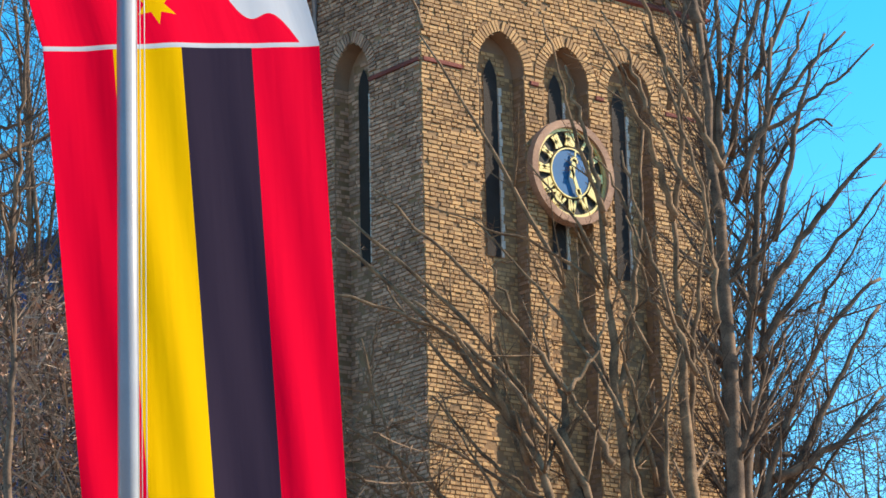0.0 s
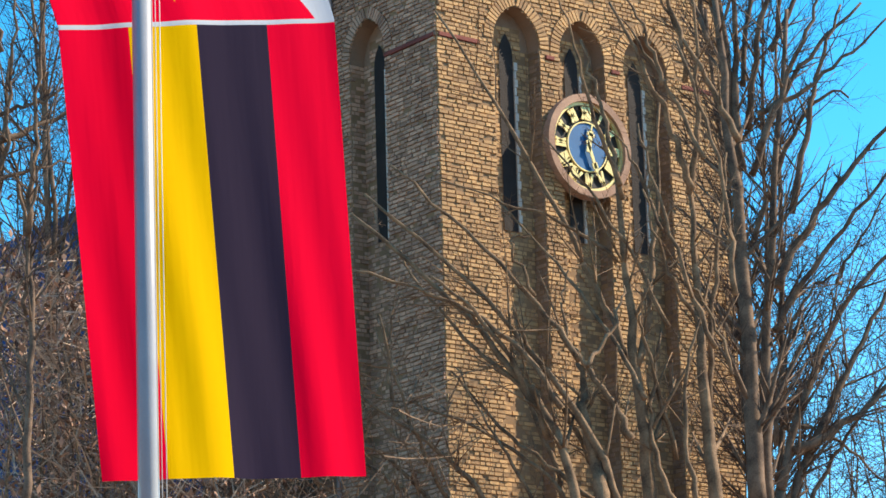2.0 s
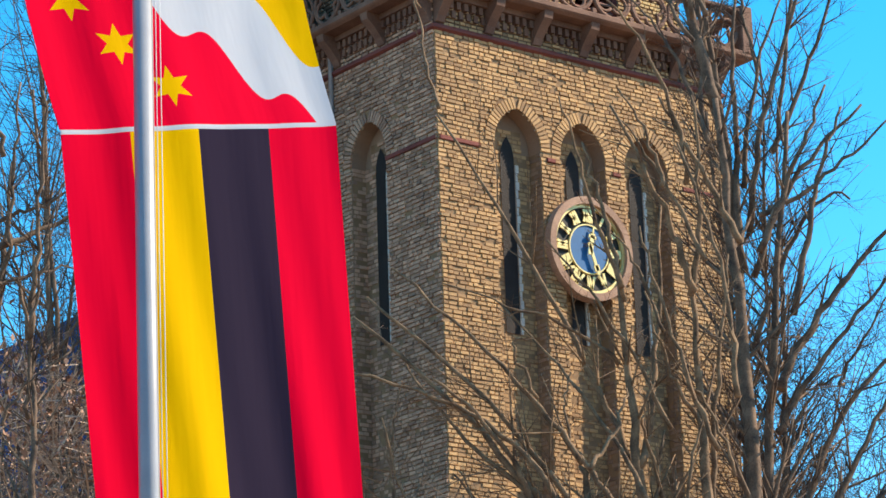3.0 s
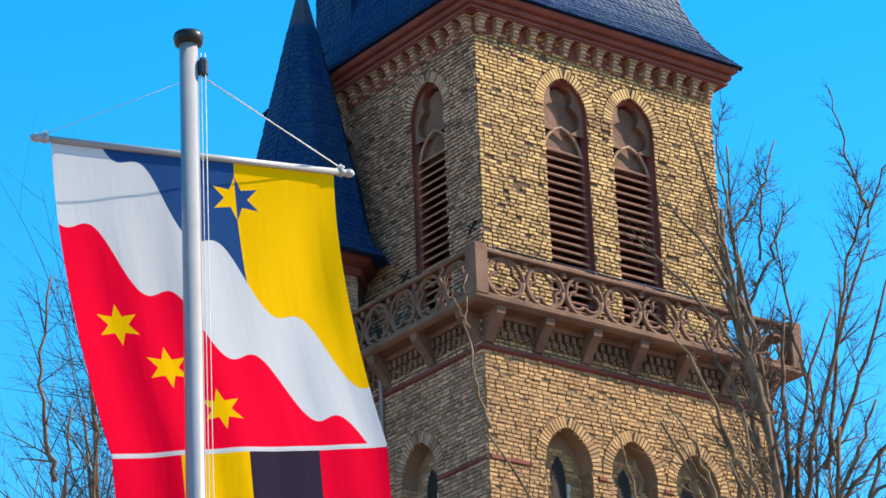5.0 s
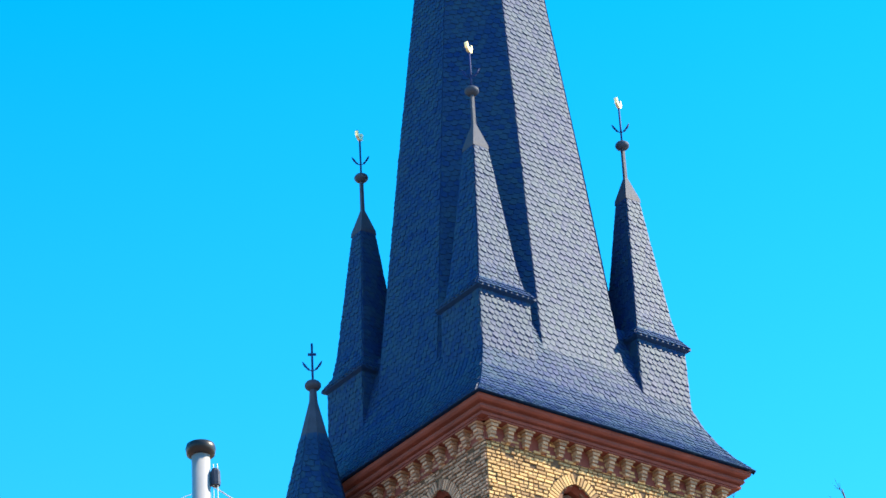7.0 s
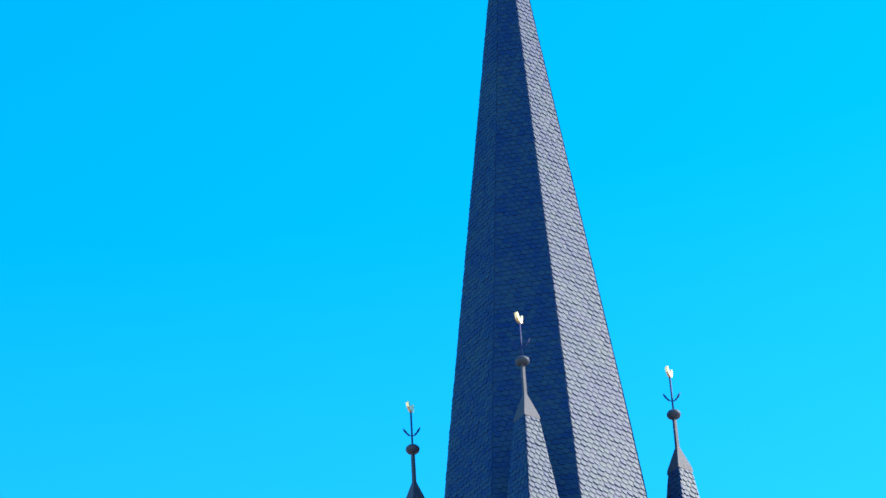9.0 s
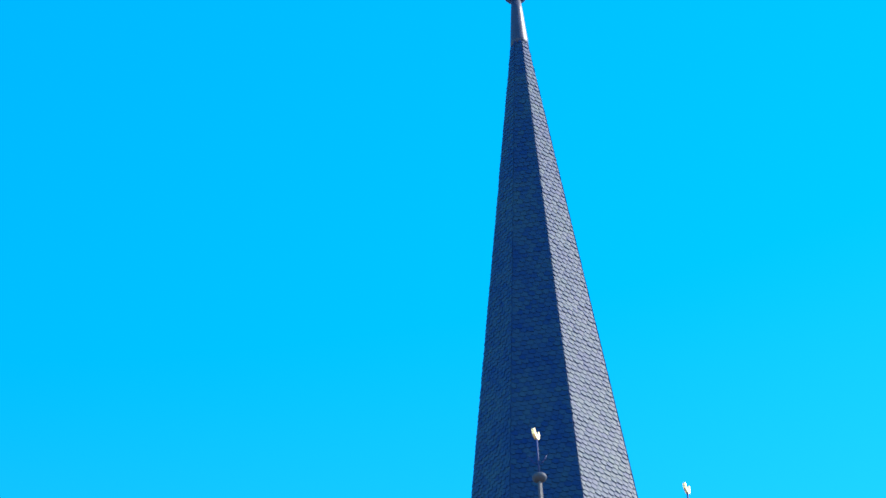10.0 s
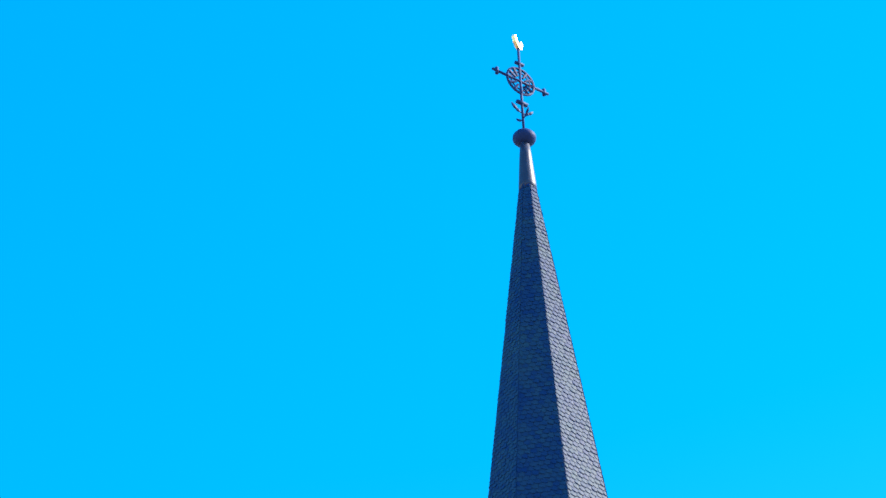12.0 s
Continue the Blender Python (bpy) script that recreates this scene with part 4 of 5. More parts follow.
def flag_material(lower):
    """Dyed cloth: the bands and stars are printed by the cloth's own coordinates."""
    m = bpy.data.materials.new("lower_banner_cloth" if lower else "upper_banner_cloth")
    m.use_nodes = True
    nt = m.node_tree
    n, l = nt.nodes, nt.links
    uv = n.new("ShaderNodeUVMap")
    sep = n.new("ShaderNodeSeparateXYZ")
    l.new(uv.outputs[0], sep.inputs[0])
    U, V = sep.outputs[0], sep.outputs[1]

    def op(kind, a, b=None, c=None):
        q = n.new("ShaderNodeMath")
        q.operation = kind
        for i, x in enumerate((a, b, c)):
            if x is None:
                continue
            if isinstance(x, (int, float)):
                q.inputs[i].default_value = x
            else:
                l.new(x, q.inputs[i])
        return q.outputs[0]

    def choose(fac, a, b):
        q = n.new("ShaderNodeMix")
        q.data_type = "RGBA"
        l.new(fac, q.inputs[0])
        for i, x in ((6, a), (7, b)):
            if isinstance(x, tuple):
                q.inputs[i].default_value = (*x, 1)
            else:
                l.new(x, q.inputs[i])
        return q.outputs[2]

    RED, YEL, BLK, WHT, BLU = (0.86, 0.0005, 0.030), (0.88, 0.48, 0.0), (0.032, 0.022, 0.04), (0.60, 0.60, 0.62), (0.018, 0.065, 0.20)

    def star(cu, cv, r):
        x, y = op("MULTIPLY", op("SUBTRACT", U, cu), 1.46), op("MULTIPLY", op("SUBTRACT", V, cv), 1.72)
        ang = op("ARCTAN2", x, y)
        rad = op("SQRT", op("ADD", op("MULTIPLY", x, x), op("MULTIPLY", y, y)))
        w = math.pi / 3
        fold = op("ABSOLUTE", op("SUBTRACT", op("FLOORED_MODULO", op("ADD", ang, w / 2), w), w / 2))
        tip, inner = (r, 0.0), (0.45 * r * math.cos(w / 2), 0.45 * r * math.sin(w / 2))
        nx, ny = inner[1] - tip[1], tip[0] - inner[0]
        cc = nx * tip[0] + ny * tip[1]
        px, py = op("MULTIPLY", rad, op("COSINE", fold)), op("MULTIPLY", rad, op("SINE", fold))
        return op("LESS_THAN", op("ADD", op("MULTIPLY", px, nx), op("MULTIPLY", py, ny)), cc)

    if lower:
        col = choose(op("GREATER_THAN", U, 0.245), RED, YEL)
        col = choose(op("GREATER_THAN", U, 0.49), col, BLK)
        col = choose(op("GREATER_THAN", U, 0.745), col, RED)
        col = choose(op("LESS_THAN", V, 0.005), col, WHT)
    else:
        def wavy(u0, v0, slope):
            d = op("SUBTRACT", U, u0)
            s = op("SINE", op("MULTIPLY", d, 2 * math.pi / 0.25))
            return op("ADD", op("MULTIPLY_ADD", d, slope, v0), op("MULTIPLY", s, 0.050))
        split = op("GREATER_THAN", U, 0.635)
        st = star(0.635, 0.135, 0.135)
        col = choose(split, BLU, YEL)
        flip = choose(split, YEL, BLU)
        col = choose(st, col, flip)
        col = choose(op("GREATER_THAN", V, wavy(0.38, 0.17, 1.0)), col, WHT)
        red = choose(star(0.145, 0.585, 0.115), RED, YEL)
        red = choose(star(0.285, 0.725, 0.115), red, YEL)
        red = choose(star(0.435, 0.865, 0.115), red, YEL)
        col = choose(op("GREATER_THAN", V, wavy(0.185, 0.375, 0.84)), col, red)
        col = choose(op("GREATER_THAN", V, 0.992), col, WHT)
    weave = n.new("ShaderNodeTexNoise")
    weave.inputs["Scale"].default_value = 6
    stretch = n.new("ShaderNodeMapping")
    stretch.inputs["Scale"].default_value = (3.2, 0.6, 1)
    l.new(uv.outputs[0], stretch.inputs[0])
    l.new(stretch.outputs[0], weave.inputs["Vector"])
    bp = n.new("ShaderNodeBump")
    bp.inputs["Strength"].default_value, bp.inputs["Distance"].default_value = 0.13, 0.03
    l.new(weave.outputs[0], bp.inputs["Height"])
    b = n["Principled BSDF"]
    b.inputs["Roughness"].default_value = 0.75
    b.inputs["Specular IOR Level"].default_value = 0.02
    l.new(col, b.inputs["Base Color"])
    l.new(bp.outputs[0], b.inputs["Normal"])
    tr = n.new("ShaderNodeBsdfTranslucent")
    l.new(col, tr.inputs["Color"])
    l.new(bp.outputs[0], tr.inputs["Normal"])
    mx = n.new("ShaderNodeMixShader")
    mx.inputs[0].default_value = 0.35
    l.new(b.outputs[0], mx.inputs[1])
    l.new(tr.outputs[0], mx.inputs[2])
    l.new(mx.outputs[0], n["Material Output"].inputs["Surface"])
    return m


def cloth(name, v0, v1, mat, label, nu=60, nv=60):
    """A stretch of the banner between two heights of its length, hanging in soft upright folds."""
    verts, faces, uvs = [], [], []
    for j in range(nv + 1):
        for i in range(nu + 1):
            u, t = i / nu, j / nv
            v = v0 + (v1 - v0) * t
            top = bar_l.lerp(bar_r, FLAG_A + (FLAG_B - FLAG_A) * u)
            fall = FLAG_LEN * v
            shift = FLAG_LEAN[0] * min(1, v / 0.412) ** 1.7 + FLAG_LEAN[1] * max(0, (v - 0.412) / 0.588)
            z = top.z - fall + (0.19 * (u - 0.5)) * min(1, v / 0.4) - 0.14 * (u - 0.5) * max(0, (v - 0.412) / 0.588)
            p = Vector((top.x, top.y, z)) + RT * (shift - 0.20 * (u - 0.5) * v)
            fold = 0.017 * math.sin(9 * u + 2.2 * v) + 0.005 * math.sin(23 * u - 3 * v + 0.7) + 0.02 * v * math.sin(4.2 * u + 3.0 * v)
            fold += 0.05 * max(0, v - 0.42) * math.sin(15 * u + 1.5 * math.sin(5 * v)) * math.exp(-((u - 0.5) / 0.28) ** 2)
            fold += 0.011 * math.sin(21 * u + 16 * v) * max(0, u - 0.45) * max(0, 1 - v / 0.40) * 4
            fold += 0.006 * math.sin(31 * u + 4 * math.sin(3 * v + 1)) * (0.4 + v)
            p += FW * (fold * min(1, 5 * v) + 0.012 + 0.10 * v)
            verts.append(tuple(p))
            uvs.append((u, t))
    for j in range(nv):
        for i in range(nu):
            k = j * (nu + 1) + i
            faces.append((k, k + 1, k + nu + 2, k + nu + 1))
    ob = link_mesh(name, verts, faces, mat, banner, label, True)
    lay = ob.data.uv_layers.new(name="UVMap")
    for loop in ob.data.loops:
        lay.data[loop.index].uv = uvs[loop.vertex_index]
    return ob


cloth("upper_cloth", 0.0, 0.412, flag_material(False), "arms with wavy bands and six-pointed stars")
cloth("lower_cloth", 0.412, 1.0, flag_material(True), "upright red, yellow, black and red stripes")


# ---- trees ----
def grow(verts, faces, twv, twf, start, heading, length, radius, level, rnd, up=0.12, wander=0.16, kids=5, spread=0.75, curve=None):
    """A tapered, wandering limb with side branches down to thin twigs."""
    steps = max(4, int(length / (0.5 if level < 2 else 0.25))) if level < 3 else 4
    p, d = start.copy(), heading.normalized()
    pts, rad = [p.copy()], [radius]
    end = radius * (0.35 if level < 2 else 0.25)
    for i in range(steps):
        jig = Vector((rnd.gauss(0, 1), rnd.gauss(0, 1), rnd.gauss(0, 1))) * wander
        d = (d + jig * (length / steps) ** 0.5 * 0.6 + Vector((0, 0, up)) * (length / steps)).normalized()
        p = p + d * (length / steps)
        pts.append(p.copy())
        rad.append(radius + (end - radius) * (i + 1) / steps)
    thin = radius < 0.014
    tube_data(twv if thin else verts, twf if thin else faces, pts, rad, 3 if thin else (5 if level else 8))
    if level >= 4 or radius < 0.004:
        return
    for k in range(kids):
        t = rnd.uniform(0.22, 1.0)
        i = min(len(pts) - 2, int(t * (len(pts) - 1)))
        base = pts[i]
        dd = (pts[i + 1] - pts[i]).normalized()
        side = dd.cross(Vector((rnd.gauss(0, 1), rnd.gauss(0, 1), rnd.gauss(0, 1)))).normalized()
        grow(verts, faces, twv, twf, base, dd * (1 - spread * 0.4) + side * spread * rnd.uniform(0.6, 1.1), length * rnd.uniform(0.28, 0.52), max(0.0035, rad[i] * rnd.uniform(0.40, 0.62)), level + 1, rnd, up, wander * 1.12, max(3, kids - 1), spread)


def solid_tube(pts, radii, sides):
    v, f = [], []
    tube_data(v, f, pts, radii, sides)
    return v, f


def limb_path(a, b, bow, n=10):
    mid = (a + b) / 2 + bow
    return [a * (1 - t) ** 2 + mid * 2 * t * (1 - t) + b * t * t for t in [k / n for k in range(n + 1)]]


def tree(name, label, m, limbs, seed, kids=5, twig=True, group="", spread=0.75, side_len=0.32, trunk=True, stout=1.2, dark=False):
    """limbs: rows (lat, z, lat, z, bow across, bow up, radius): main stems, each with its own side branches."""
    rnd = random.Random(seed)
    t = thing(name, label, "tree", spot(m, limbs[0][0], 0), group)
    o = Vector(t.location)
    tv, tf = [], []
    wood, note = (DARK_BARK, "dark rough bark") if dark else (BARK, "grey-brown bark, sunlit on one side")
    for index, (la, za, lb, zb, bow, rise, r) in enumerate(limbs):
        v, f = [], []
        a = spot(m + rnd.uniform(-0.3, 0.3), la, za) - o
        b = spot(m + rnd.uniform(-0.7, 0.7), lb, zb) - o
        side = RT * bow + Vector((0, 0, rise))
        pts = limb_path(a, b, side, 14)
        jit = [Vector((rnd.gauss(0, 0.022), rnd.gauss(0, 0.022), rnd.gauss(0, 0.025))) for _ in pts]
        pts = [p + j for p, j in zip(pts, jit)]
        rads = [stout * r * (1 - 0.66 * k / 14) for k in range(15)]
        tube_data(v, f, pts, rads, 8)
        length = (b - a).length
        for k in range(int(kids * length / 1.6)):
            i = rnd.randint(2, 13)
            dd = (pts[i + 1] - pts[i]).normalized()
            out = dd.cross(Vector((rnd.gauss(0, 1), rnd.gauss(0, 1), rnd.gauss(0, 1)))).normalized()
            grow(v, f, tv, tf, pts[i], dd * 0.75 + out * rnd.uniform(0.4, 0.9) * spread / 0.75, length * rnd.uniform(0.12, side_len), max(0.009, rads[i] * rnd.uniform(0.28, 0.5)), 2, rnd, 0.10, 0.11, 5, spread)
        # the stem below the limb, down to the common foot
        foot = spot(m, limbs[0][0], 0) - o
        if trunk and not index:
            stem = [foot, foot + Vector((0.03, 0.02, za * 0.5)), a]
            link_mesh("trunk", *solid_tube(stem, [r * 2.0, r * 1.6, stout * r], 10), wood, t, note, True)
        elif trunk and za < 9.3:
            tube_data(v, f, [foot + Vector((0, 0, max(0.5, za - 5.5))), foot.lerp(a, 0.55) + Vector((0, 0, (za - 3.0) * 0.45)), a], [r * 1.7, r * 1.4, stout * r], 7)
        link_mesh("limb", v, f, wood, t, "" if trunk else note, True)
    if tv:
        tagged(link_mesh("crown", tv, tf, DARK_TWIG if dark else TWIG, t, "bare thin twigs"), kind="stuff")
    return t


tree("bare_tree", "tall bare multi-stemmed tree beside the tower corner", 47, [
    (4.34, 9.31, 4.09, 17.94, 0.21, -0.39, 0.132), (4.16, 17.92, 3.69, 21.89, -0.45, 0.68, 0.088), (4.53, 9.31, 5.37, 17.80, -0.37, -0.64, 0.088),
    (4.89, 13.04, 7.04, 15.90, -0.39, 0.08, 0.070), (4.78, 12.31, 6.99, 15.09, -0.54, -0.43, 0.053), (4.62, 15.22, 5.88, 17.98, 0.08, 0.07, 0.053),
    (4.70, 15.84, 6.94, 17.45, -0.05, -0.34, 0.040), (5.21, 14.34, 6.19, 17.87, -0.03, 0.45, 0.053), (4.05, 19.33, 2.58, 22.24, 0.05, 0.42, 0.036),
    (3.82, 19.35, 3.13, 23.09, 0.09, 0.34, 0.036), (3.81, 18.83, 1.96, 21.45, -0.07, 0.49, 0.030), (3.96, 17.06, 2.83, 19.99, 0.23, 0.46, 0.036)], 11, 4.0, side_len=0.26, dark=True, group="bare trees before the tower")
tree("bare_tree", "bare tree with steep clustered boughs against sky", 48, [
    (4.54, 8.35, 4.24, 14.89, 0.21, 0.00, 0.116), (4.38, 14.63, 3.89, 21.06, 0.37, -1.14, 0.081), (4.46, 15.21, 4.60, 20.09, -0.11, -0.17, 0.063), (4.36, 16.38, 3.56, 21.07, 0.33, -0.28, 0.054),
    (4.61, 15.98, 6.13, 21.16, -0.40, -0.06, 0.054), (4.69, 15.20, 6.66, 18.17, -0.51, 0.30, 0.054), (4.61, 16.76, 5.49, 20.36, -0.34, -0.02, 0.045),
    (5.07, 17.34, 6.63, 21.35, 0.03, -0.66, 0.045), (4.56, 13.86, 6.22, 16.30, 0.12, 1.73, 0.045), (4.20, 18.28, 3.84, 22.53, -0.02, -1.18, 0.054)], 18, 3.0, side_len=0.26, dark=True, group="bare trees before the tower")
tree("bare_tree", "bare tree with forked stem before brick wall", 44, [
    (3.47, 8.84, 3.33, 13.94, -0.01, -0.67, 0.099), (3.33, 13.85, 2.25, 16.86, 0.33, -0.31, 0.054), (3.34, 13.85, 3.49, 16.91, 0.17, -0.03, 0.049),
    (3.45, 10.53, 3.95, 14.45, -0.08, 0.40, 0.045), (3.39, 11.74, 2.59, 13.78, -0.07, -0.45, 0.037), (3.81, 10.95, 2.71, 12.81, 0.36, 0.41, 0.025),
    (4.08, 14.53, 2.99, 16.92, 0.01, -0.02, 0.049), (3.33, 15.54, 2.06, 18.56, 0.60, 0.31, 0.037)], 12, 2.6, side_len=0.3, group="bare trees before the tower")
tree("bare_tree", "bare tree with steep stem crossing the clock", 44, [
    (2.50, 8.87, 2.22, 14.06, 0.02, -0.76, 0.099), (2.23, 13.88, 1.74, 16.24, 0.11, -0.02, 0.041), (2.40, 11.08, 2.96, 15.47, 0.11, -0.58, 0.054),
    (2.96, 15.38, 2.34, 17.04, 0.25, -0.20, 0.033), (2.27, 11.26, -0.44, 16.95, 0.86, -1.09, 0.049), (2.95, 9.70, 2.42, 11.77, -0.24, 1.03, 0.037),
    (2.16, 12.74, -0.48, 14.06, 0.57, 0.15, 0.029), (2.82, 13.16, 1.88, 15.42, 0.34, -0.11, 0.025)], 16, 2.6, side_len=0.3, group="bare trees before the tower")
tree("bare_tree", "bare tree with thin crossing branches before brick", 43.6, [
    (2.93, 8.79, 2.81, 11.67, -0.59, -0.17, 0.049), (1.70, 8.98, -0.39, 11.08, -0.32, 0.01, 0.037), (2.42, 10.48, 0.45, 13.74, 0.60, -0.13, 0.037),
    (2.89, 11.66, 1.16, 14.60, 0.19, 0.23, 0.033), (3.55, 11.30, 2.53, 14.73, -0.15, 0.06, 0.037), (2.31, 13.68, 1.45, 16.75, -0.20, 0.16, 0.033),
    (3.52, 14.26, 2.35, 16.71, -0.06, 0.43, 0.033), (1.28, 8.92, 0.29, 11.40, -0.05, 0.75, 0.041), (2.02, 8.90, 0.55, 11.74, 0.09, -0.28, 0.037),
    (3.83, 11.98, 3.18, 16.05, 0.51, -0.24, 0.041), (3.18, 8.86, 3.31, 11.65, -0.40, 0.41, 0.041)], 19, 2.4, side_len=0.26, group="bare trees before the tower")
tree("bare_tree", "lopped bare tree with cut stem and bent boughs", 43, [
    (1.81, 8.72, 1.53, 11.06, -0.08, -0.01, 0.109), (1.47, 11.02, -1.17, 14.06, 0.92, -0.53, 0.044), (2.21, 9.87, 1.05, 11.75, 0.25, -0.02, 0.056),
    (1.40, 11.32, 1.40, 12.42, -0.20, 0.09, 0.024), (1.59, 10.89, 2.22, 12.23, 0.24, -0.01, 0.032), (0.89, 11.93, 0.84, 12.78, -0.56, 0.70, 0.024),
    (-0.40, 16.46, -0.67, 19.32, -0.21, -0.11, 0.024), (-0.65, 18.30, -1.07, 19.24, -0.06, -0.00, 0.016)], 17, 2.6, side_len=0.34, group="bare trees before the tower")
tree("bare_tree", "bare tree with long arching branches over brick wall", 43, [
    (1.38, 8.74, -1.77, 13.39, 1.52, -0.28, 0.068), (2.08, 8.80, -1.56, 13.64, 1.04, 0.07, 0.056), (1.20, 10.23, -1.87, 12.44, 0.94, 0.55, 0.044),
    (0.80, 10.49, -1.08, 12.85, -0.28, -0.09, 0.036), (0.21, 8.77, -1.85, 10.64, 0.49, -0.00, 0.044), (-0.24, 8.79, -1.37, 11.70, -0.12, -0.73, 0.036),
    (1.27, 8.94, -1.46, 10.57, 0.52, 0.43, 0.032), (-0.60, 8.80, -1.96, 9.95, 0.26, 0.28, 0.036), (0.98, 9.90, -0.63, 12.23, 0.39, 0.39, 0.048),
    (-0.93, 8.81, -1.97, 9.66, 0.41, 0.15, 0.032), (-1.21, 10.56, -1.09, 12.33, -0.25, -0.25, 0.024), (0.94, 8.75, -0.30, 10.95, 0.00, -0.18, 0.028)], 13, 3.6, side_len=0.28, group="bare trees before the tower")
tree("bare_tree", "bare spreading tree against blue sky", 50, [
    (5.00, 10.18, 7.33, 14.40, -0.36, 1.14, 0.071), (5.10, 9.78, 7.30, 14.00, -0.15, 0.15, 0.075), (5.29, 10.84, 7.18, 12.23, 0.08, -0.29, 0.075),
    (4.97, 10.95, 6.24, 13.94, -0.37, 1.26, 0.042), (5.25, 11.71, 6.38, 13.05, -0.11, -0.20, 0.037), (5.42, 9.78, 7.21, 12.43, -0.51, -0.39, 0.042),
    (5.13, 11.23, 7.05, 10.11, -0.23, 0.87, 0.037), (6.24, 13.84, 7.42, 15.81, -0.75, -1.18, 0.033)], 14, 5.0, side_len=0.4, dark=True, group="bare trees before the tower")
tree("bare_tree", "thin bare tree rising past the gallery", 51, [
    (4.67, 8.54, 4.21, 18.85, 0.22, 0.00, 0.087), (4.99, 8.54, 5.56, 18.74, 0.11, 0.00, 0.076), (4.77, 8.54, 5.25, 19.83, 0.11, 0.00, 0.060),
    (4.21, 18.72, 4.11, 24.66, -0.03, -0.58, 0.058), (4.11, 22.84, 5.08, 24.94, 0.12, -0.37, 0.038), (4.19, 21.29, 5.17, 23.68, 0.25, -0.03, 0.038),
    (4.08, 23.63, 4.18, 25.46, -0.35, 0.24, 0.024), (5.56, 18.65, 6.72, 23.58, -0.12, 1.44, 0.048), (6.56, 23.14, 6.07, 25.46, -0.04, -0.48, 0.034),
    (6.59, 22.91, 7.38, 24.45, 0.02, 0.67, 0.028), (5.25, 19.72, 4.90, 23.02, -0.15, -0.03, 0.038), (4.59, 22.37, 4.68, 24.63, 0.14, 0.42, 0.028)], 15, 14.0, side_len=0.24, stout=0.95, dark=True, group="bare trees before the tower")
tree("bare_tree", "tall bare tree behind the banner", 40, [
    (-6.08, 8.46, -6.12, 12.55, 0.10, 1.21, 0.052), (-6.10, 12.39, -5.84, 15.90, 0.03, -0.12, 0.037), (-6.12, 12.39, -6.68, 14.60, 0.08, 0.23, 0.026),
    (-6.08, 12.55, -5.58, 14.57, 0.04, 0.07, 0.019), (-6.67, 13.62, -5.35, 14.39, -0.08, -0.08, 0.049), (-6.68, 14.11, -5.27, 14.55, -0.00, -0.16, 0.030),
    (-6.75, 13.05, -5.50, 13.58, -0.16, 0.00, 0.030), (-6.42, 11.12, -5.50, 12.13, -0.47, -0.07, 0.022), (-6.62, 11.30, -6.46, 15.19, -0.04, -0.05, 0.060),
    (-6.56, 12.90, -6.22, 15.94, 0.12, -0.12, 0.034), (-6.46, 15.03, -6.60, 18.10, -0.27, -0.70, 0.034), (-6.16, 11.29, -6.06, 14.02, 0.04, -0.19, 0.030)], 21, 7, side_len=0.36, dark=True, group="trees behind the banner")
tree("bare_tree", "tall bare tree far behind the banner", 49, [
    (-7.0, 8.0, -7.3, 20.5, 0.2, 0.0, 0.07), (-6.6, 8.0, -7.4, 19.0, 0.3, 0.0, 0.055), (-7.3, 9.0, -6.6, 17.5, -0.2, 0.0, 0.05), (-6.2, 8.0, -6.0, 17.5, 0.2, 0.0, 0.045), (-5.7, 8.0, -5.3, 16.0, -0.2, 0.0, 0.045)], 28, 6, stout=1.3, dark=True, group="trees behind the banner")


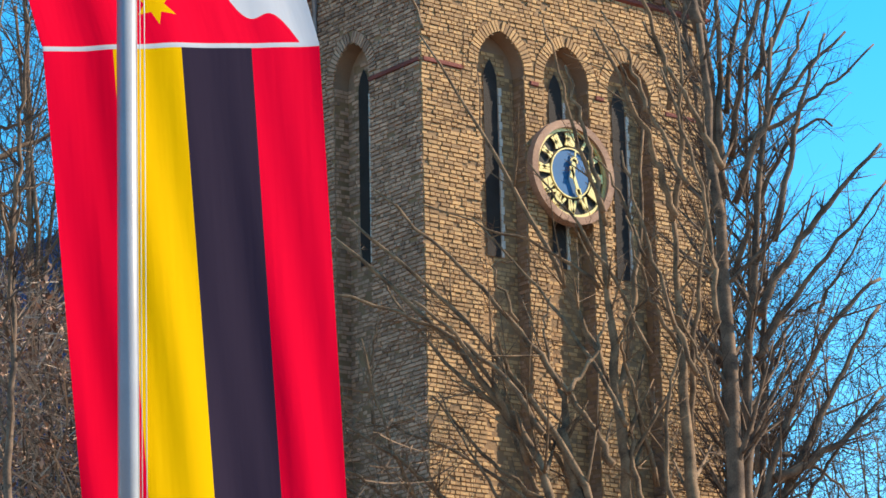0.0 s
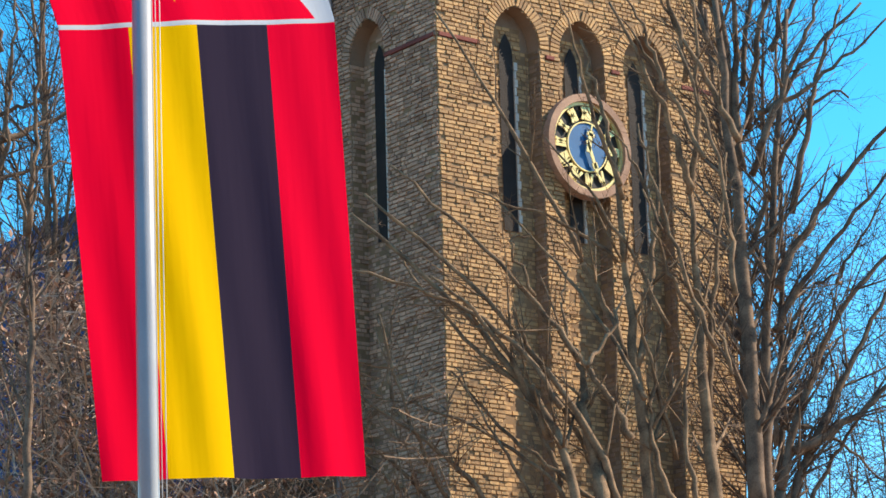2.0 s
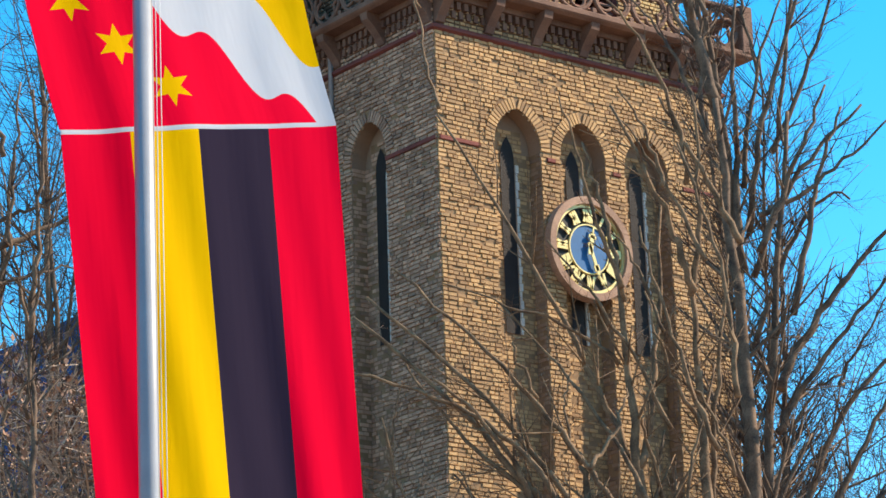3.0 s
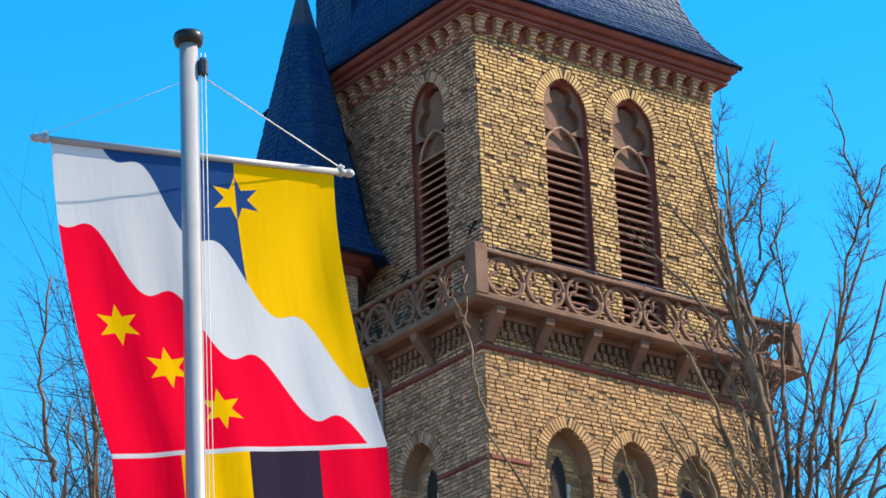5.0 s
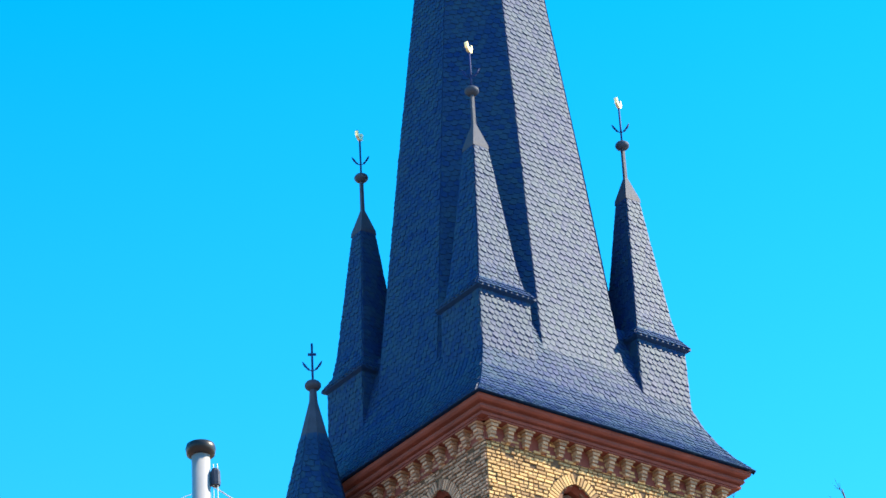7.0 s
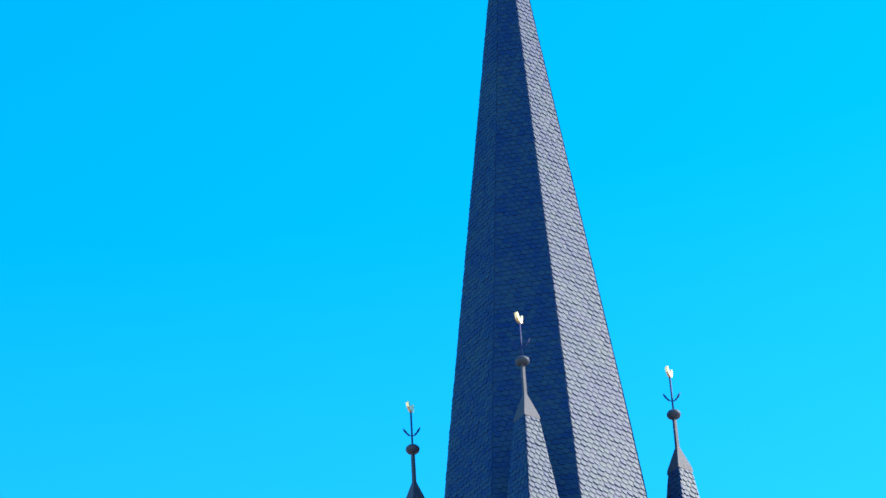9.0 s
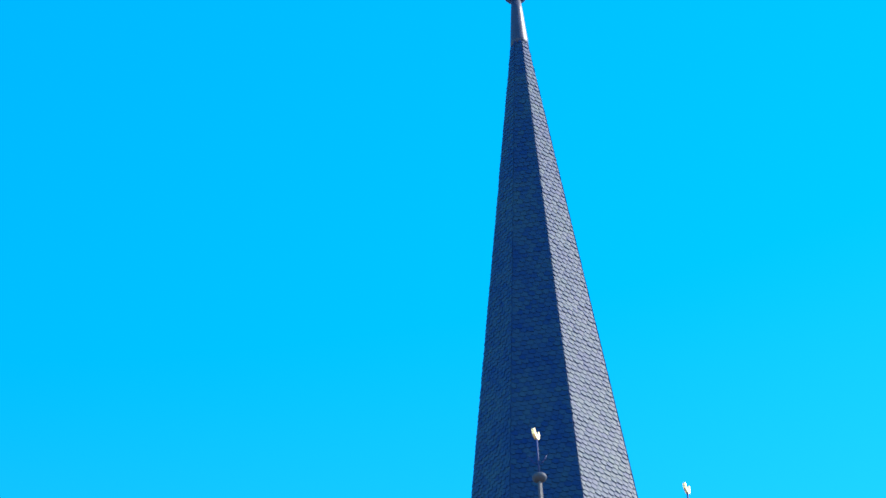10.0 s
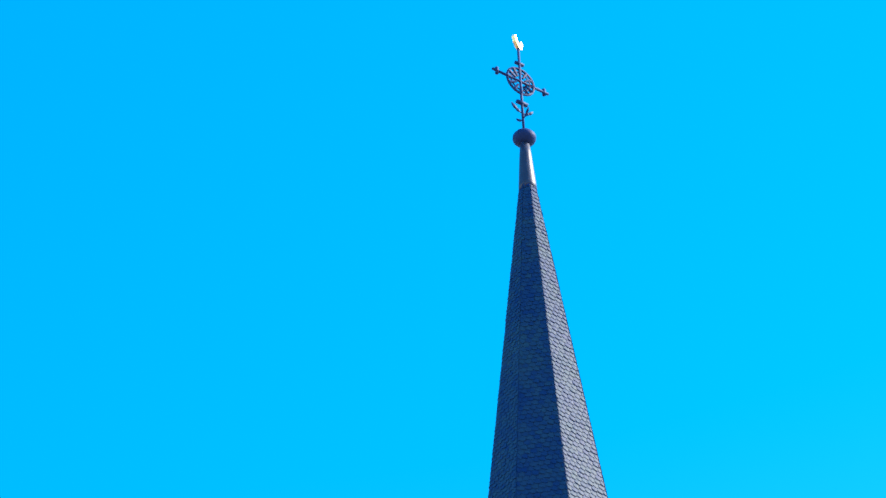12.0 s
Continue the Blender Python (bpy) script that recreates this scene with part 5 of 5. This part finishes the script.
def thicket(label, m, lat0, lat1, tops, deep, twigs, leaves, seed, stem=None, low=5.5, girth=(0.005, 0.006, 0.008, 0.011, 0.017)):
    """A tangle of thin stems with withered leaves, its uneven top given at even steps across."""
    rnd = random.Random(seed)
    t = thing("thicket", label, "thicket", spot(m, (lat0 + lat1) / 2, 0), group="thickets behind the banner")
    o = Vector(t.location)
    v, f, tv, tf, lv, lf = [], [], [], [], [], []

    def top_at(lat):
        x = (lat - lat0) / (lat1 - lat0) * (len(tops) - 1)
        i = max(0, min(len(tops) - 2, int(x)))
        return tops[i] + (tops[i + 1] - tops[i]) * (x - i)
    for k in range(26):
        lat = rnd.uniform(lat0, lat1)
        h = top_at(lat) * rnd.uniform(0.72, 0.98)
        a = spot(m + rnd.uniform(-deep, deep), lat, 0) - o
        pts = [a + Vector((rnd.gauss(0, 0.06), rnd.gauss(0, 0.06), 0)) * (1 + 2 * q) + Vector((0, 0, h * q)) + RT * (rnd.gauss(0, 0.12) + 0.5 * q * math.sin(k)) for q in (0, 0.25, 0.5, 0.7, 0.85, 1.0)]
        r = rnd.uniform(0.02, 0.05)
        tube_data(v, f, pts, [r, r * 0.85, r * 0.7, r * 0.5, r * 0.35, r * 0.15], 6)
    for k in range(twigs):
        lat = rnd.uniform(lat0, lat1)
        z = low + (top_at(lat) - low) * rnd.random() ** 0.8
        p = spot(m + rnd.uniform(-deep, deep), lat, z) - o
        d = (RT * rnd.gauss(0, 0.8) + FW * rnd.gauss(0, 0.6) + Vector((0, 0, rnd.uniform(-0.2, 1.1)))).normalized()
        ln = rnd.uniform(0.3, 1.3) * (0.6 if z > top_at(lat) - 0.8 else 1)
        bend = Vector((rnd.gauss(0, 0.25), rnd.gauss(0, 0.25), rnd.uniform(-0.1, 0.35)))
        pts = [p + d * (ln * q) + bend * (ln * q * q) for q in (0, 0.35, 0.7, 1.0)]
        r = rnd.choice(girth)
        tube_data(tv, tf, pts, [r, r * 0.85, r * 0.6, r * 0.3], 3)
        for n in range(rnd.randint(0, int(2 * leaves))):
            c = pts[rnd.randint(1, 3)] + Vector((rnd.gauss(0, 0.05), rnd.gauss(0, 0.05), rnd.gauss(0, 0.05)))
            q = Matrix.Rotation(rnd.uniform(0, 6.28), 3, "Z") @ Matrix.Rotation(rnd.uniform(-1.4, 1.4), 3, "X")
            w = rnd.uniform(0.03, 0.085)
            i = len(lv)
            lv += [tuple(c + q @ Vector(x)) for x in ((-w * 0.5, 0, 0), (0, -w, 0.012), (w * 0.5, 0, 0), (0, w, -0.012))]
            lf.append((i, i + 1, i + 2, i + 3))
    tagged(link_mesh("stem", v, f, BARK, t, "", True), kind="stuff")
    tagged(link_mesh("crown", tv, tf, stem or STEM, t, "tangled bare stems"), kind="stuff")
    if lv:
        tagged(link_mesh("withered_foliage", lv, lf, DEADLEAF, t, "withered brown leaves"), kind="stuff")
    return t


# withered growth round the church
thicket("dense brown thicket with withered leaves behind the banner", 42, -6.9, -3.2, [12.7, 12.5, 12.1, 11.5, 11.0, 11.0], 0.9, 2300, 2.6, 31)
thicket("tangled thicket with dry leaves beside the church", 44, -7.2, -2.6, [12.9, 12.6, 12.2, 11.4, 10.6, 10.0], 0.8, 2000, 2.2, 32)
thicket("low bare thicket at the foot of the tower", 42, -3.3, -0.2, [10.4, 9.6, 10.4, 10.8, 11.0, 10.0], 0.8, 700, 0.3, 33, TWIG)
thicket("fine bare treetops beyond the church", 52, 5.2, 9.0, [13.0, 12.6, 13.6, 14.6, 15.2], 0.8, 1500, 0, 34, FINE, girth=(0.005, 0.006, 0.009))
thicket("dim bare crowns against the sky past the tower", 54, 4.9, 9.4, [15.5, 16.0, 16.5, 17.0, 17.5], 0.8, 2200, 0, 36, FINE, 9.0, girth=(0.005, 0.006, 0.008))
thicket("fine bare treetops against the sky behind the banner", 50, -7.9, -5.6, [22.8, 21.8, 19.5, 17.0, 15.5], 0.8, 1500, 0, 35, FINE, 13.5, girth=(0.005, 0.006, 0.009))

# ---- single bricks of the belfry wall ----
sd, singles, holder = first_pieces
shared = {}
for lo, hi, zl, zh, p in singles:
    key = "stretcher" if hi - lo > 0.15 else "header"
    if key not in shared:
        w, h = (0.185 if key == "stretcher" else 0.100) / 2, 0.057 / 2
        e = 0.004
        vv = [(-w + e, 0, -h + e), (w - e, 0, -h + e), (w - e, 0, h - e), (-w + e, 0, h - e), (-w, -0.035, -h), (w, -0.035, -h), (w, -0.035, h), (-w, -0.035, h)]
        me = bpy.data.meshes.new("brick")
        me.from_pydata(vv, [], [(0, 1, 2, 3), (4, 5, 1, 0), (5, 6, 2, 1), (6, 7, 3, 2), (7, 4, 0, 3)])
        me.materials.append(BRICK_PIECE)
        shared[key] = me
    ob = new("brick", shared[key])
    ob.parent = holder
    ob.matrix_basis = sd.matrix() @ Matrix.Translation(((lo + hi) / 2, p, (zl + zh) / 2))
